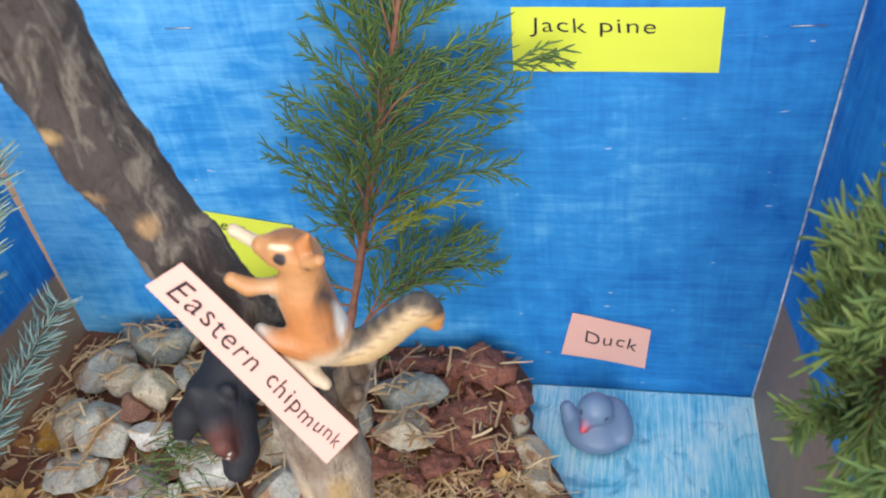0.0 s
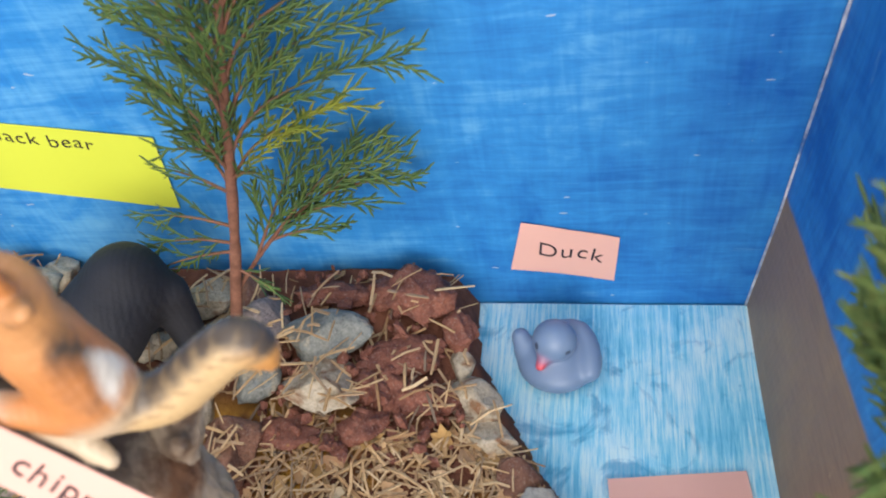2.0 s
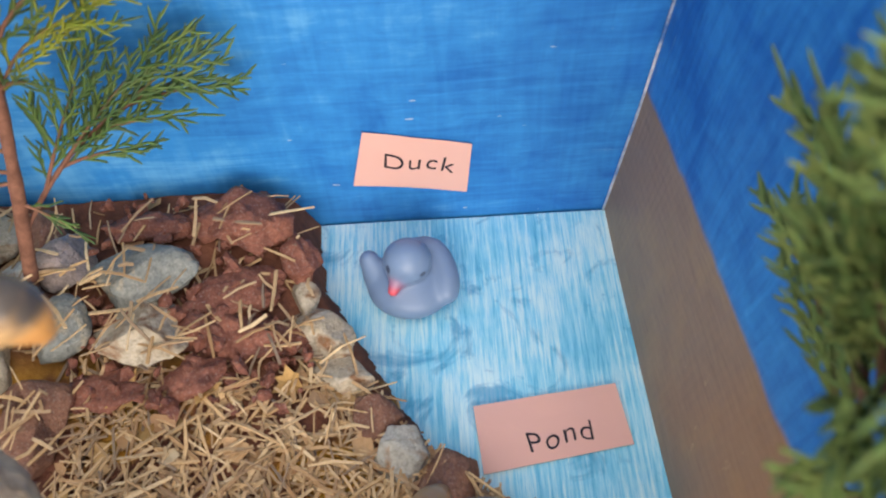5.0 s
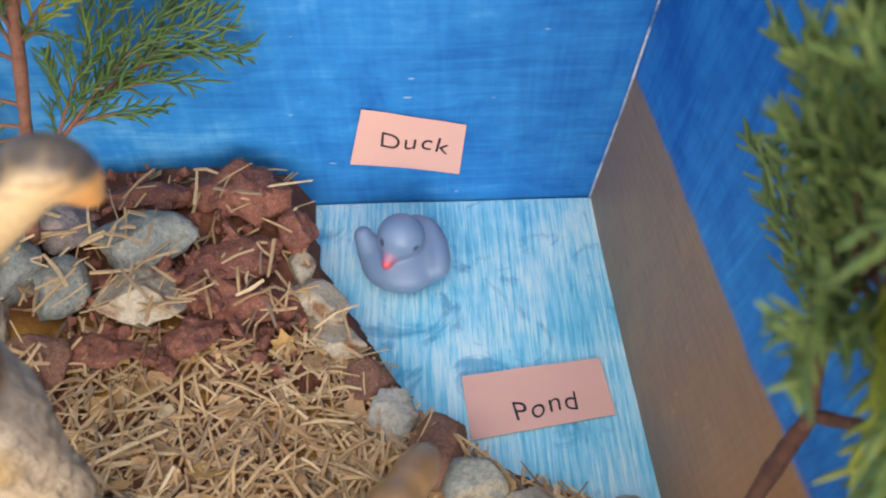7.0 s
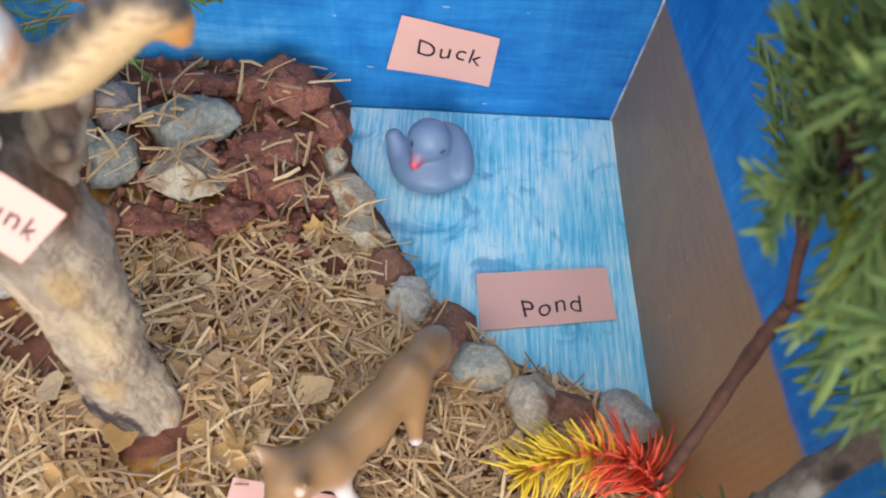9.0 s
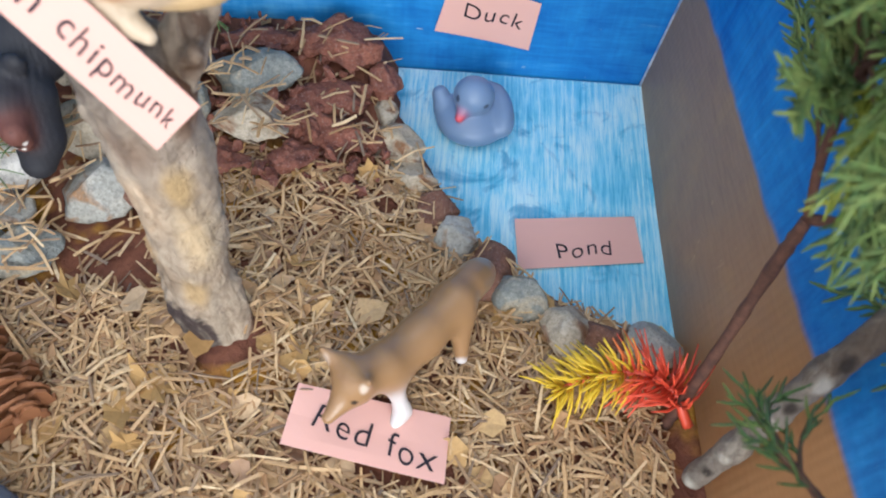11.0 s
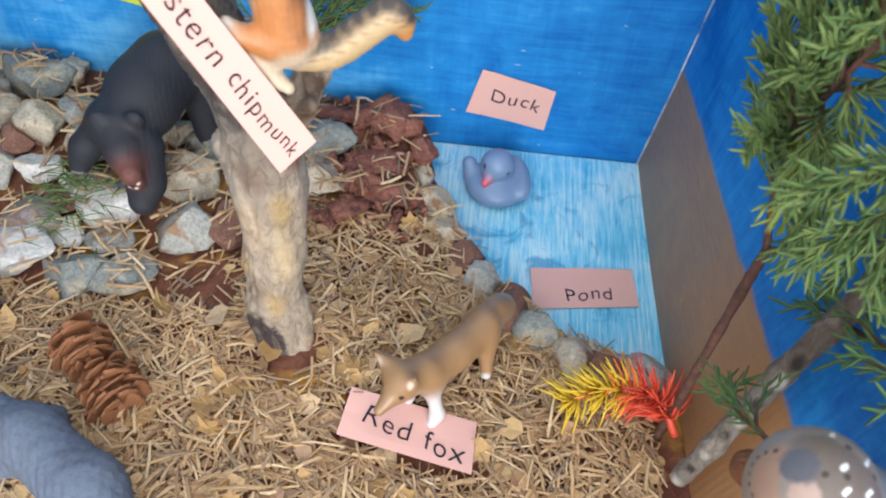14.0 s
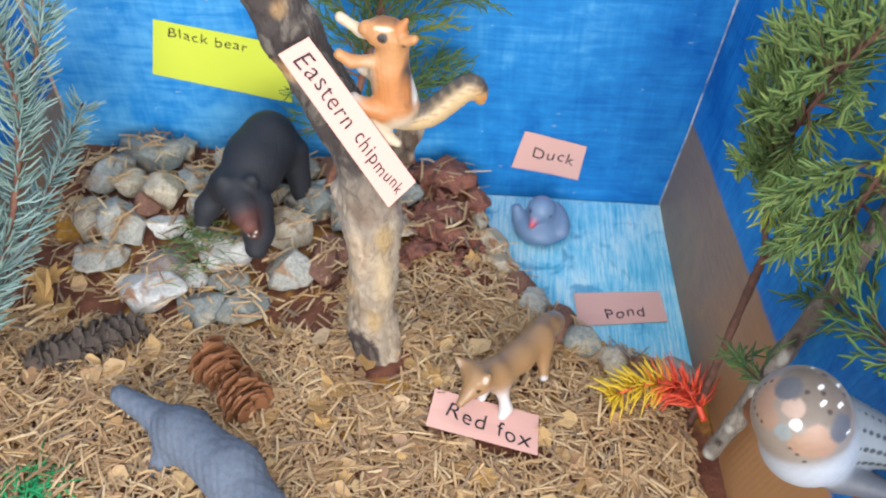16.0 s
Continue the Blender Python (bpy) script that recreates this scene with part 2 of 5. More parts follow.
STONE = {
    "grey": stone_mat("grey_stone", srgb(160, 160, 152), srgb(190, 186, 174), srgb(154, 120, 88), 0.54),
    "tan": stone_mat("tan_stone", srgb(184, 170, 146), srgb(206, 194, 172), srgb(136, 94, 62), 0.53),
    "slate": stone_mat("slate_stone", srgb(122, 128, 126), srgb(152, 154, 146), srgb(186, 172, 146), 0.55),
    "white": stone_mat("white_stone", srgb(206, 202, 194), srgb(232, 228, 222), srgb(160, 116, 84), 0.56),
    "brown": stone_mat("brown_stone", srgb(120, 84, 70), srgb(142, 102, 82), srgb(160, 134, 108), 0.60),
    "red": stone_mat("red_brown_bark", srgb(124, 76, 62), srgb(150, 96, 78), srgb(100, 60, 52), 0.56),
    "mauve": stone_mat("mauve_stone", srgb(150, 136, 132), srgb(166, 150, 142), srgb(140, 128, 124), 0.6),
}


# ---- mesh helpers ----
def mesh_from(name, verts, faces, smooth=True, cols=None):
    me = bpy.data.meshes.new(name)
    me.from_pydata([tuple(v) for v in verts], [], faces)
    me.polygons.foreach_set("use_smooth", [smooth] * len(me.polygons))
    if cols is not None:
        at = me.color_attributes.new("Col", "FLOAT_COLOR", "POINT")
        at.data.foreach_set("color", np.asarray(cols, np.float32).ravel())
    me.update()
    return me


def thing(name, verts, faces, mat, label="", category="", group="", kind="", smooth=True, cols=None):
    me = mesh_from(name, verts, faces, smooth, cols)
    me.materials.append(mat)
    return tagged(new(name, me), label, category, group, kind)


def part(name, verts, faces, mat, parent, label="", smooth=True):
    me = mesh_from(name, verts, faces, smooth)
    me.materials.append(mat)
    ob = new(name, me)
    ob.parent = parent
    return tagged(ob, label)


def box_mesh(lo, hi):
    v = [(x, y, z) for x in (lo[0], hi[0]) for y in (lo[1], hi[1]) for z in (lo[2], hi[2])]
    f = [(0, 1, 3, 2), (4, 6, 7, 5), (0, 4, 5, 1), (2, 3, 7, 6), (0, 2, 6, 4), (1, 5, 7, 3)]
    return v, f


def tube(V, F, pts, radii, sides=4, cap=True):
    """Appends a tapered tube along the points."""
    pts = [Vector(p) for p in pts]
    base = len(V)
    ref = Vector((0.31, 0.17, 0.93))
    for i, p in enumerate(pts):
        d = (pts[min(i + 1, len(pts) - 1)] - pts[max(i - 1, 0)]).normalized()
        a = d.cross(ref)
        a = a.normalized() if a.length > 1e-4 else Vector((1, 0, 0))
        b = d.cross(a)
        for k in range(sides):
            t = 2 * math.pi * k / sides
            V.append(p + (a * math.cos(t) + b * math.sin(t)) * radii[i])
    for i in range(len(pts) - 1):
        for k in range(sides):
            k2 = (k + 1) % sides
            F.append((base + i * sides + k, base + i * sides + k2, base + (i + 1) * sides + k2, base + (i + 1) * sides + k))
    if cap:
        F.append(tuple(base + k for k in reversed(range(sides))))
        F.append(tuple(base + (len(pts) - 1) * sides + k for k in range(sides)))


def curve_pts(ctrl, n):
    """Catmull-Rom points through the controls."""
    c = [Vector(p) for p in ctrl]
    c = [c[0] * 2 - c[1]] + c + [c[-1] * 2 - c[-2]]
    out = []
    segs = len(c) - 3
    for i in range(n):
        u = i / (n - 1) * segs
        s = min(int(u), segs - 1)
        t = u - s
        p0, p1, p2, p3 = c[s:s + 4]
        out.append(0.5 * (2 * p1 + (p2 - p0) * t + (2 * p0 - 5 * p1 + 4 * p2 - p3) * t * t + (3 * p1 - p0 - 3 * p2 + p3) * t ** 3))
    return out


def wobble(P, scale, seed):
    """Cheap smooth noise on an array of points."""
    rng = np.random.RandomState(seed)
    out = np.zeros(P.shape[:-1])
    for o in range(4):
        k = rng.randn(3) * scale * 1.9 ** o
        out += np.sin(P @ k + rng.rand() * 6.28) * np.sin(P @ (rng.randn(3) * scale * 1.9 ** o) + rng.rand() * 6.28) / 1.6 ** o
    return out * 0.5


class Blob:
    """A moulded body: tapered limbs and ellipsoids melted together, with paint per limb."""

    def __init__(self, melt=0.004):
        self.items, self.melt, self.paint = [], melt, []

    def limb(self, a, b, ra, rb, c):
        self.items.append(("limb", np.array(a, float), np.array(b, float), ra, rb, np.array(c)))
        return self

    def ball(self, p, r, c, rot=(0, 0, 0)):
        r = np.array(r if isinstance(r, tuple) else (r, r, r), float)
        R = np.array(Euler([radians(a) for a in rot]).to_matrix())
        self.items.append(("ball", np.array(p, float), r, R, 0, np.array(c)))
        return self

    def spot(self, p, r, c, soft=0.3):
        """A painted patch."""
        self.paint.append((np.array(p, float), np.array(r if isinstance(r, tuple) else (r, r, r), float), np.array(c), soft))
        return self

    def dist(self, it, P):
        if it[0] == "limb":
            _, a, b, ra, rb, _ = it
            ab = b - a
            t = np.clip(((P - a) @ ab) / (ab @ ab), 0, 1)
            return np.linalg.norm(P - a - t[..., None] * ab, axis=-1) - (ra + (rb - ra) * t)
        _, p, r, R, _, _ = it
        q = ((P - p) @ R) / r
        n = np.linalg.norm(q, axis=-1)
        return (n - 1) * r.min() * np.where(n > 1, 1.0 + 0.0 * n, 1.0)

    def build(self, step, rough=0.0, rough_scale=200, seed=3):
        los, his = [], []
        for it in self.items:
            if it[0] == "limb":
                r = max(it[3], it[4])
                los += [np.minimum(it[1], it[2]) - r]
                his += [np.maximum(it[1], it[2]) + r]
            else:
                los += [it[1] - it[2].max()]
                his += [it[1] + it[2].max()]
        pad = step * 3 + self.melt + rough
        lo, hi = np.min(los, 0) - pad, np.max(his, 0) + pad
        n = np.ceil((hi - lo) / step).astype(int) + 1
        ax = [lo[i] + step * np.arange(n[i]) for i in range(3)]
        P = np.stack(np.meshgrid(*ax, indexing="ij"), -1)
        S = np.zeros(P.shape[:3])
        for it in self.items:
            S += np.exp(-np.clip(self.dist(it, P) / self.melt, -60, 60))
        D = -self.melt * np.log(S + 1e-30)
        if rough:
            D = D + rough * wobble(P, rough_scale, seed)
        neg = D < 0
        idx = -np.ones(n - 1, int)
        corner = [(i, j, k) for i in (0, 1) for j in (0, 1) for k in (0, 1)]
        cnt = sum(neg[i:n[0] - 1 + i, j:n[1] - 1 + j, k:n[2] - 1 + k].astype(int) for i, j, k in corner)
        cells = np.argwhere((cnt > 0) & (cnt < 8))
        idx[tuple(cells.T)] = np.arange(len(cells))
        acc, num = np.zeros((len(cells), 3)), np.zeros(len(cells))
        for c1 in corner:
            for a in range(3):
                if c1[a]:
                    continue
                c2 = list(c1)
                c2[a] = 1
                q1, q2 = cells + c1, cells + c2
                d1, d2 = D[tuple(q1.T)], D[tuple(q2.T)]
                m = (d1 < 0) != (d2 < 0)
                t = d1[m] / (d1[m] - d2[m])
                acc[m] += q1[m] + t[:, None] * (q2[m] - q1[m])
                num[m] += 1
        V = lo + acc / num[:, None] * step
        faces = []
        for a in range(3):
            b, c = (a + 1) % 3, (a + 2) % 3
            sl1, sl2 = [slice(1, -1)] * 3, [slice(1, -1)] * 3
            s1, s2 = list(sl1), list(sl2)
            s1[a], s2[a] = slice(0, -1), slice(1, None)
            n1, n2 = neg[tuple(s1)], neg[tuple(s2)]
            for flip, sel in ((False, n1 & ~n2), (True, ~n1 & n2)):
                q = np.argwhere(sel)
                off = np.ones(3, int)
                off[a] = 0
                q = q + off
                eb, ec = np.eye(3, dtype=int)[b], np.eye(3, dtype=int)[c]
                quad = [idx[tuple((q - w).T)] for w in (eb + ec, ec, 0 * eb, eb)]
                quad = np.stack(quad[::-1] if flip else quad, -1)
                faces += quad.tolist()
        W = np.zeros(len(V))
        C = np.zeros((len(V), 3))
        for it in self.items:
            w = np.exp(-np.clip(self.dist(it, V) / (self.melt * 0.7), -30, 60))
            W += w
            C += w[:, None] * it[5][:3]
        C /= W[:, None] + 1e-30
        for p, r, c, soft in self.paint:
            d = np.linalg.norm((V - p) / r, axis=-1) + 0.15 * wobble(V, 400, 8)
            w = np.clip((1 + soft / 2 - d) / soft, 0, 1)[:, None]
            C = C * (1 - w) + c[:3] * w
        return V, faces, np.concatenate([C, np.ones((len(V), 1))], 1)


def figure(name, blob, step, mat, label, category, rough=0.0, rough_scale=200, about=(0, 0, 0), scale=1.0):
    V, F, C = blob.build(step, rough, rough_scale)
    V = np.array(about) + (V - np.array(about)) * scale
    return thing(name, V.tolist(), F, mat, label, category, cols=C)


# ---- the box ----
def bank(y):
    """x of the pond's shore at a depth y."""
    return float(np.interp(-y, [0, 0.048, 0.064, 0.095, 0.116, 0.139, 0.160, 0.177, 0.189, 0.195, 0.2], [-0.166, -0.158, -0.150, -0.130, -0.119, -0.104, -0.0805, -0.045, -0.02, 0.005, 0.05]))


def wall_x(y, z):
    """x of the side flap, which bellies outwards to the front."""
    foot = -0.02 * y + 0.12 * y * y if y > -0.25 else 0.0125 - 0.03 * (y + 0.25)
    return foot + max(z, 0) * (0.08 - 0.5 * y) + 0.002 * min(1.0, max(0.0, z) / 0.08)


def land(x, y):
    """Height of the soil."""
    s = min(1.0, max(0.0, (-x - 0.06) / 0.19))
    z = 0.007 + 0.024 * s * s * (3 - 2 * s)
    z += 0.010 * math.exp(-(((x + 0.20) / 0.05) ** 2 + ((y + 0.03) / 0.035) ** 2))
    z += 0.012 * math.exp(-(((x + 0.40) / 0.10) ** 2 + ((y + 0.07) / 0.07) ** 2))
    z += 0.006 * math.exp(-(((x + 0.235) / 0.035) ** 2 + ((y + 0.22) / 0.03) ** 2))
    z += 0.0022 * noise.noise((x * 40, y * 40, 0.3)) + 0.0012 * noise.noise((x * 140, y * 140, 0.7))
    return z


TOP = 0.42
FRONT = -0.47


def sheet(name, point, us, vs, thick, mat, label, flip=False):
    """A thick sheet of cardboard: a grid whose back is set off along its own normal."""
    nu, nv = len(us), len(vs)
    g = [[Vector(point(u, v)) for v in vs] for u in us]
    V, F = [], []
    for side in (0, 1):
        for i in range(nu):
            for j in range(nv):
                du = g[min(i + 1, nu - 1)][j] - g[max(i - 1, 0)][j]
                dv = g[i][min(j + 1, nv - 1)] - g[i][max(j - 1, 0)]
                nrm = du.cross(dv).normalized() * (-1 if flip else 1)
                V.append(g[i][j] - nrm * thick * side)
    o = nu * nv
    for i in range(nu - 1):
        for j in range(nv - 1):
            q = [i * nv + j, (i + 1) * nv + j, (i + 1) * nv + j + 1, i * nv + j + 1]
            F.append(q if not flip else q[::-1])
            F.append([o + k for k in (q[::-1] if not flip else q)])
    rim = [i * nv for i in range(nu)] + [(nu - 1) * nv + j for j in range(1, nv)] + [i * nv + nv - 1 for i in reversed(range(nu - 1))] + [j for j in reversed(range(1, nv - 1))]
    for a, b in zip(rim, rim[1:] + rim[:1]):
        F.append((a, o + a, o + b, b))
    return thing(name, V, F, mat, label, "wall", kind="structure", smooth=False)


lin = np.linspace
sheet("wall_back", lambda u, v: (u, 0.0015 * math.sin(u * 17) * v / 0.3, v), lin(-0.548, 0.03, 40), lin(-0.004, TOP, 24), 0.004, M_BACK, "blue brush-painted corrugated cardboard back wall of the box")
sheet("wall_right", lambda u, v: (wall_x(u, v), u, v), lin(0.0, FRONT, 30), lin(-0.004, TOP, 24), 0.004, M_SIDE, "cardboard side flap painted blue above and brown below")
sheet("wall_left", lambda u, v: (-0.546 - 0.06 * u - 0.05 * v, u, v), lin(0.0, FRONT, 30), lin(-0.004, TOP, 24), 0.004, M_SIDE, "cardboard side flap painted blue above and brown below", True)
v, f = box_mesh((-0.56, FRONT, -0.008), (0.02, 0.006, -0.0045))
thing("floor", v, f, M_CARD, "bare brown cardboard bottom of the box", "floor", kind="structure", smooth=False)
v, f = box_mesh((-1.6, -1.5, -0.05), (1.1, 0.7, -0.009))
thing("table_top", v, f, M_TABLE, "plain brown wooden table top under the box", "table", kind="structure", smooth=False)

# white scraped edge of the fold in the corner
V, F = [], []
pts = [(0.0006 + wall_x(0, z) - 0.001, -0.0012, z) for z in lin(0.0, TOP, 60)]
tube(V, F, pts, [0.0009 + 0.0007 * max(0, noise.noise((0, 0, p[2] * 60))) for p in pts], 5)
M_FOLD = speckled("scraped_fold", srgb(206, 212, 218), srgb(44, 104, 168), 26, 0.8, 0.3, stretch=(1, 1, 2.5))
thing("corner_fold_trim", V, F, M_FOLD, "scraped white paper fold in the corner of the box", "trim", kind="structure")

# pond paper
V, F = [], []
rows_y = lin(-0.0015, -0.197, 40)
for y in rows_y:
    x0, x1 = bank(y) - 0.03, wall_x(y, 0) + 0.0005
    for k in range(9):
        x = x0 + (x1 - x0) * k / 8
        V.append((x, y, 0.0006 * noise.noise((x * 20, y * 20, 5)) + 0.0003))
for i in range(len(rows_y) - 1):
    for k in range(8):
        F.append((i * 9 + k, (i + 1) * 9 + k, (i + 1) * 9 + k + 1, i * 9 + k + 1))
thing("pond_water", V, F, M_POND, "pale blue paper pond streaked with marker strokes", "pond", kind="structure")

# soil
V, F, index = [], [], {}
nx, ny = 150, 120
for i in range(nx):
    for j in range(ny):
        x, y = -0.552 + 0.575 * i / (nx - 1), FRONT + (-FRONT - 0.001) * j / (ny - 1)
        edge = bank(y) - 0.003 + 0.003 * noise.noise((x * 30, y * 55, 2)) - x if y > -0.2 else 0.05
        if y > -0.2 and x > -0.17:
            edge = min(edge, 0.05)
        if edge < -0.006:
            continue
        s = min(1.0, max(0.0, (edge + 0.004) / 0.011))
        index[i, j] = len(V)
        V.append((min(x, wall_x(y, 0) + 0.002), y, -0.004 + (land(x, y) + 0.004) * s ** 0.6))
for (i, j), a in index.items():
    q = [(i, j), (i + 1, j), (i + 1, j + 1), (i, j + 1)]
    if all(k in index for k in q):
        F.append([index[k] for k in q])
thing("soil_ground", V, F, M_SOIL, "dark brown soil bed with ochre patches beside the pond", "ground", kind="structure")


# ---- the broken branch that stands as a tree trunk ----
def trunk():
    pale, grey, dark, red = srgb(172, 156, 136), srgb(160, 146, 130), srgb(82, 75, 72), srgb(104, 64, 50)
    b = Blob(0.0025)
    b.limb((-0.235, -0.223, 0.012), (-0.238, -0.219, 0.060), 0.0118, 0.0138, pale)
    b.limb((-0.238, -0.219, 0.060), (-0.234, -0.217, 0.110), 0.0142, 0.0152, pale)
    b.limb((-0.234, -0.217, 0.110), (-0.231, -0.216, 0.165), 0.0152, 0.0170, pale)
    b.limb((-0.231, -0.216, 0.165), (-0.231, -0.216, 0.205), 0.0170, 0.0178, grey)
    b.limb((-0.238, -0.214, 0.150), (-0.248, -0.214, 0.190), 0.0110, 0.0080, grey)
    b.limb((-0.231, -0.216, 0.205), (-0.250, -0.215, 0.255), 0.0160, 0.0150, dark)
    b.limb((-0.250, -0.215, 0.255), (-0.268, -0.217, 0.300), 0.0150, 0.0152, dark)
    b.limb((-0.268, -0.217, 0.300), (-0.283, -0.220, 0.350), 0.0152, 0.0160, dark)
    b.limb((-0.283, -0.220, 0.350), (-0.292, -0.222, 0.400), 0.0160, 0.0172, dark)
    b.limb((-0.292, -0.222, 0.400), (-0.299, -0.224, 0.440), 0.0172, 0.0180, dark)
    b.limb((-0.221, -0.222, 0.020), (-0.222, -0.216, 0.070), 0.0060, 0.0040, red)
    b.limb((-0.224, -0.226, 0.026), (-0.212, -0.238, 0.018), 0.0070, 0.0040, red)
    b.limb((-0.247, -0.232, 0.016), (-0.258, -0.242, 0.014), 0.0095, 0.0060, red)
    b.limb((-0.235, -0.222, 0.008), (-0.235, -0.222, 0.020), 0.0155, 0.0122, red)
    # bare patches, knots and bark remains
    b.spot((-0.244, -0.234, 0.038), (0.0160, 0.022, 0.034), srgb(76, 66, 64), 0.15)
    b.spot((-0.219, -0.224, 0.036), (0.0075, 0.016, 0.024), srgb(112, 62, 44), 0.4)
    b.spot((-0.222, -0.229, 0.060), (0.008, 0.02, 0.040), pale, 0.4)
    b.spot((-0.236, -0.218, 0.012), (0.05, 0.05, 0.012), red, 0.6)
    b.spot((-0.252, -0.232, 0.112), (0.010, 0.02, 0.012), srgb(190, 160, 120), 0.6)
    b.spot((-0.224, -0.232, 0.128), (0.006, 0.02, 0.022), srgb(198, 176, 142), 0.9)
    b.spot((-0.232, -0.236, 0.086), (0.005, 0.02, 0.012), srgb(186, 160, 120), 0.8)
    b.spot((-0.244, -0.236, 0.096), (0.006, 0.02, 0.014), srgb(150, 132, 112), 0.8)
    b.spot((-0.222, -0.236, 0.165), (0.005, 0.02, 0.012), srgb(184, 158, 116), 0.8)
    b.spot((-0.236, -0.238, 0.186), (0.010, 0.02, 0.010), srgb(138, 120, 104), 0.8)
    b.spot((-0.240, -0.236, 0.150), (0.010, 0.02, 0.020), srgb(188, 166, 140), 0.5)
    b.spot((-0.268, -0.236, 0.285), (0.010, 0.02, 0.007), srgb(190, 150, 104), 0.8)
    b.spot((-0.291, -0.242, 0.364), (0.006, 0.02, 0.003), srgb(186, 156, 110), 0.8)
    b.spot((-0.300, -0.242, 0.352), (0.004, 0.02, 0.004), srgb(186, 156, 110), 0.8)
    b.spot((-0.285, -0.242, 0.337), (0.006, 0.02, 0.003), srgb(170, 140, 104), 0.8)
    b.spot((-0.268, -0.240, 0.322), (0.004, 0.02, 0.005), srgb(170, 140, 104), 0.8)
    b.spot((-0.212, -0.222, 0.205), (0.010, 0.02, 0.016), srgb(112, 82, 62), 0.6)
    return figure("tree_trunk", b, 0.0016, M_BARK, "weathered upright branch, dark bark above and bare pale wood below", "branch", 0.0021, 170)


log = trunk()
stub = Blob(0.002).limb((-0.228, -0.214, 0.192), (-0.204, -0.206, 0.238), 0.0115, 0.0068, srgb(172, 156, 136)).spot((-0.206, -0.214, 0.230), (0.008, 0.008, 0.008), srgb(92, 74, 62), 0.6).limb((-0.214, -0.212, 0.212), (-0.206, -0.222, 0.226), 0.0050, 0.0030, srgb(120, 98, 80))
V, F, C = stub.build(0.0012, 0.0012, 220)
me = mesh_from("broken_stub", V.tolist(), F, True, C)
me.materials.append(M_BARK)
stub_ob = tagged(new("broken_stub", me), "short broken side stub with cracked bark")
stub_ob.parent = log


# ---- toy figures ----
def chipmunk():
    tan, cream, dark, orange = srgb(188, 136, 88), srgb(194, 176, 150), srgb(78, 68, 60), srgb(186, 122, 70)
    y = -0.226
    b = Blob(0.0011)
    b.ball((-0.2155, y, 0.3085), (0.0108, 0.0086, 0.0080), tan, (0, 14, 0))
    b.limb((-0.2220, y - 0.001, 0.3090), (-0.2265, y - 0.001, 0.3110), 0.0056, 0.0038, tan)
    b.limb((-0.2085, y - 0.004, 0.3135), (-0.2050, y - 0.005, 0.3190), 0.0036, 0.0012, orange)
    b.limb((-0.2060, y - 0.007, 0.3080), (-0.2010, y - 0.009, 0.3110), 0.0030, 0.0022, tan)
    b.limb((-0.2125, y, 0.3025), (-0.2155, y, 0.2865), 0.0082, 0.0098, tan)
    b.limb((-0.2155, y, 0.2865), (-0.2125, y, 0.2685), 0.0104, 0.0120, orange)
    b.ball((-0.2125, y, 0.2620), (0.0122, 0.0112, 0.0108), cream)
    b.limb((-0.2210, y - 0.004, 0.2940), (-0.2340, y - 0.007, 0.2950), 0.0034, 0.0030, tan)
    b.limb((-0.2340, y - 0.007, 0.2950), (-0.2395, y - 0.008, 0.2995), 0.0030, 0.0029, tan)
    b.limb((-0.2170, y + 0.004, 0.3015), (-0.2300, y + 0.006, 0.3050), 0.0032, 0.0028, srgb(196, 186, 174))
    b.limb((-0.2300, y + 0.006, 0.3050), (-0.2405, y + 0.006, 0.3125), 0.0028, 0.0027, srgb(206, 188, 160))
    b.limb((-0.2180, y - 0.007, 0.2655), (-0.2300, y - 0.009, 0.2695), 0.0062, 0.0044, orange)
    b.limb((-0.2300, y - 0.009, 0.2695), (-0.2335, y - 0.009, 0.2740), 0.0032, 0.0028, srgb(196, 186, 174))
    b.limb((-0.2190, y + 0.004, 0.2775), (-0.2310, y + 0.006, 0.2825), 0.0042, 0.0030, srgb(176, 182, 190))
    b.limb((-0.2250, y - 0.009, 0.2605), (-0.2160, y - 0.009, 0.2485), 0.0034, 0.0030, cream)
    b.limb((-0.2160, y - 0.009, 0.2485), (-0.2110, y - 0.011, 0.2467), 0.0030, 0.0024, cream)
    tail = curve_pts([(-0.208, y, 0.2550), (-0.195, y + 0.004, 0.2565), (-0.184, y + 0.008, 0.2640), (-0.174, y + 0.011, 0.2710), (-0.1690, y + 0.012, 0.2690), (-0.1670, y + 0.012, 0.2620)], 12)
    rad = [0.0060, 0.0064, 0.0067, 0.0068, 0.0068, 0.0066, 0.0063, 0.0058, 0.0052, 0.0045, 0.0038, 0.0028]
    for i in range(11):
        b.limb(tail[i], tail[i + 1], rad[i], rad[i + 1], srgb(190, 164, 122) if i < 8 else srgb(192, 138, 78))
    for i in range(1, 10):
        p = tail[i]
        d = (tail[i + 1] - tail[i - 1]).normalized()
        q = p + Vector((-d.z, 0, d.x)) * 0.0062
        b.spot((q.x, q.y, q.z), (0.0046, 0.0075, 0.0030), srgb(74, 66, 60), 0.8)
        b.spot((q.x + d.z * 0.004, q.y - 0.003, q.z - d.x * 0.004), (0.0030, 0.006, 0.0008), srgb(150, 122, 88), 0.8)
    b.spot((-0.2170, y - 0.0085, 0.3103), (0.0027, 0.004, 0.0026), srgb(44, 38, 40), 0.2)
    b.spot((-0.2170, y - 0.0080, 0.3143), (0.0050, 0.004, 0.0010), srgb(236, 214, 180), 0.6)
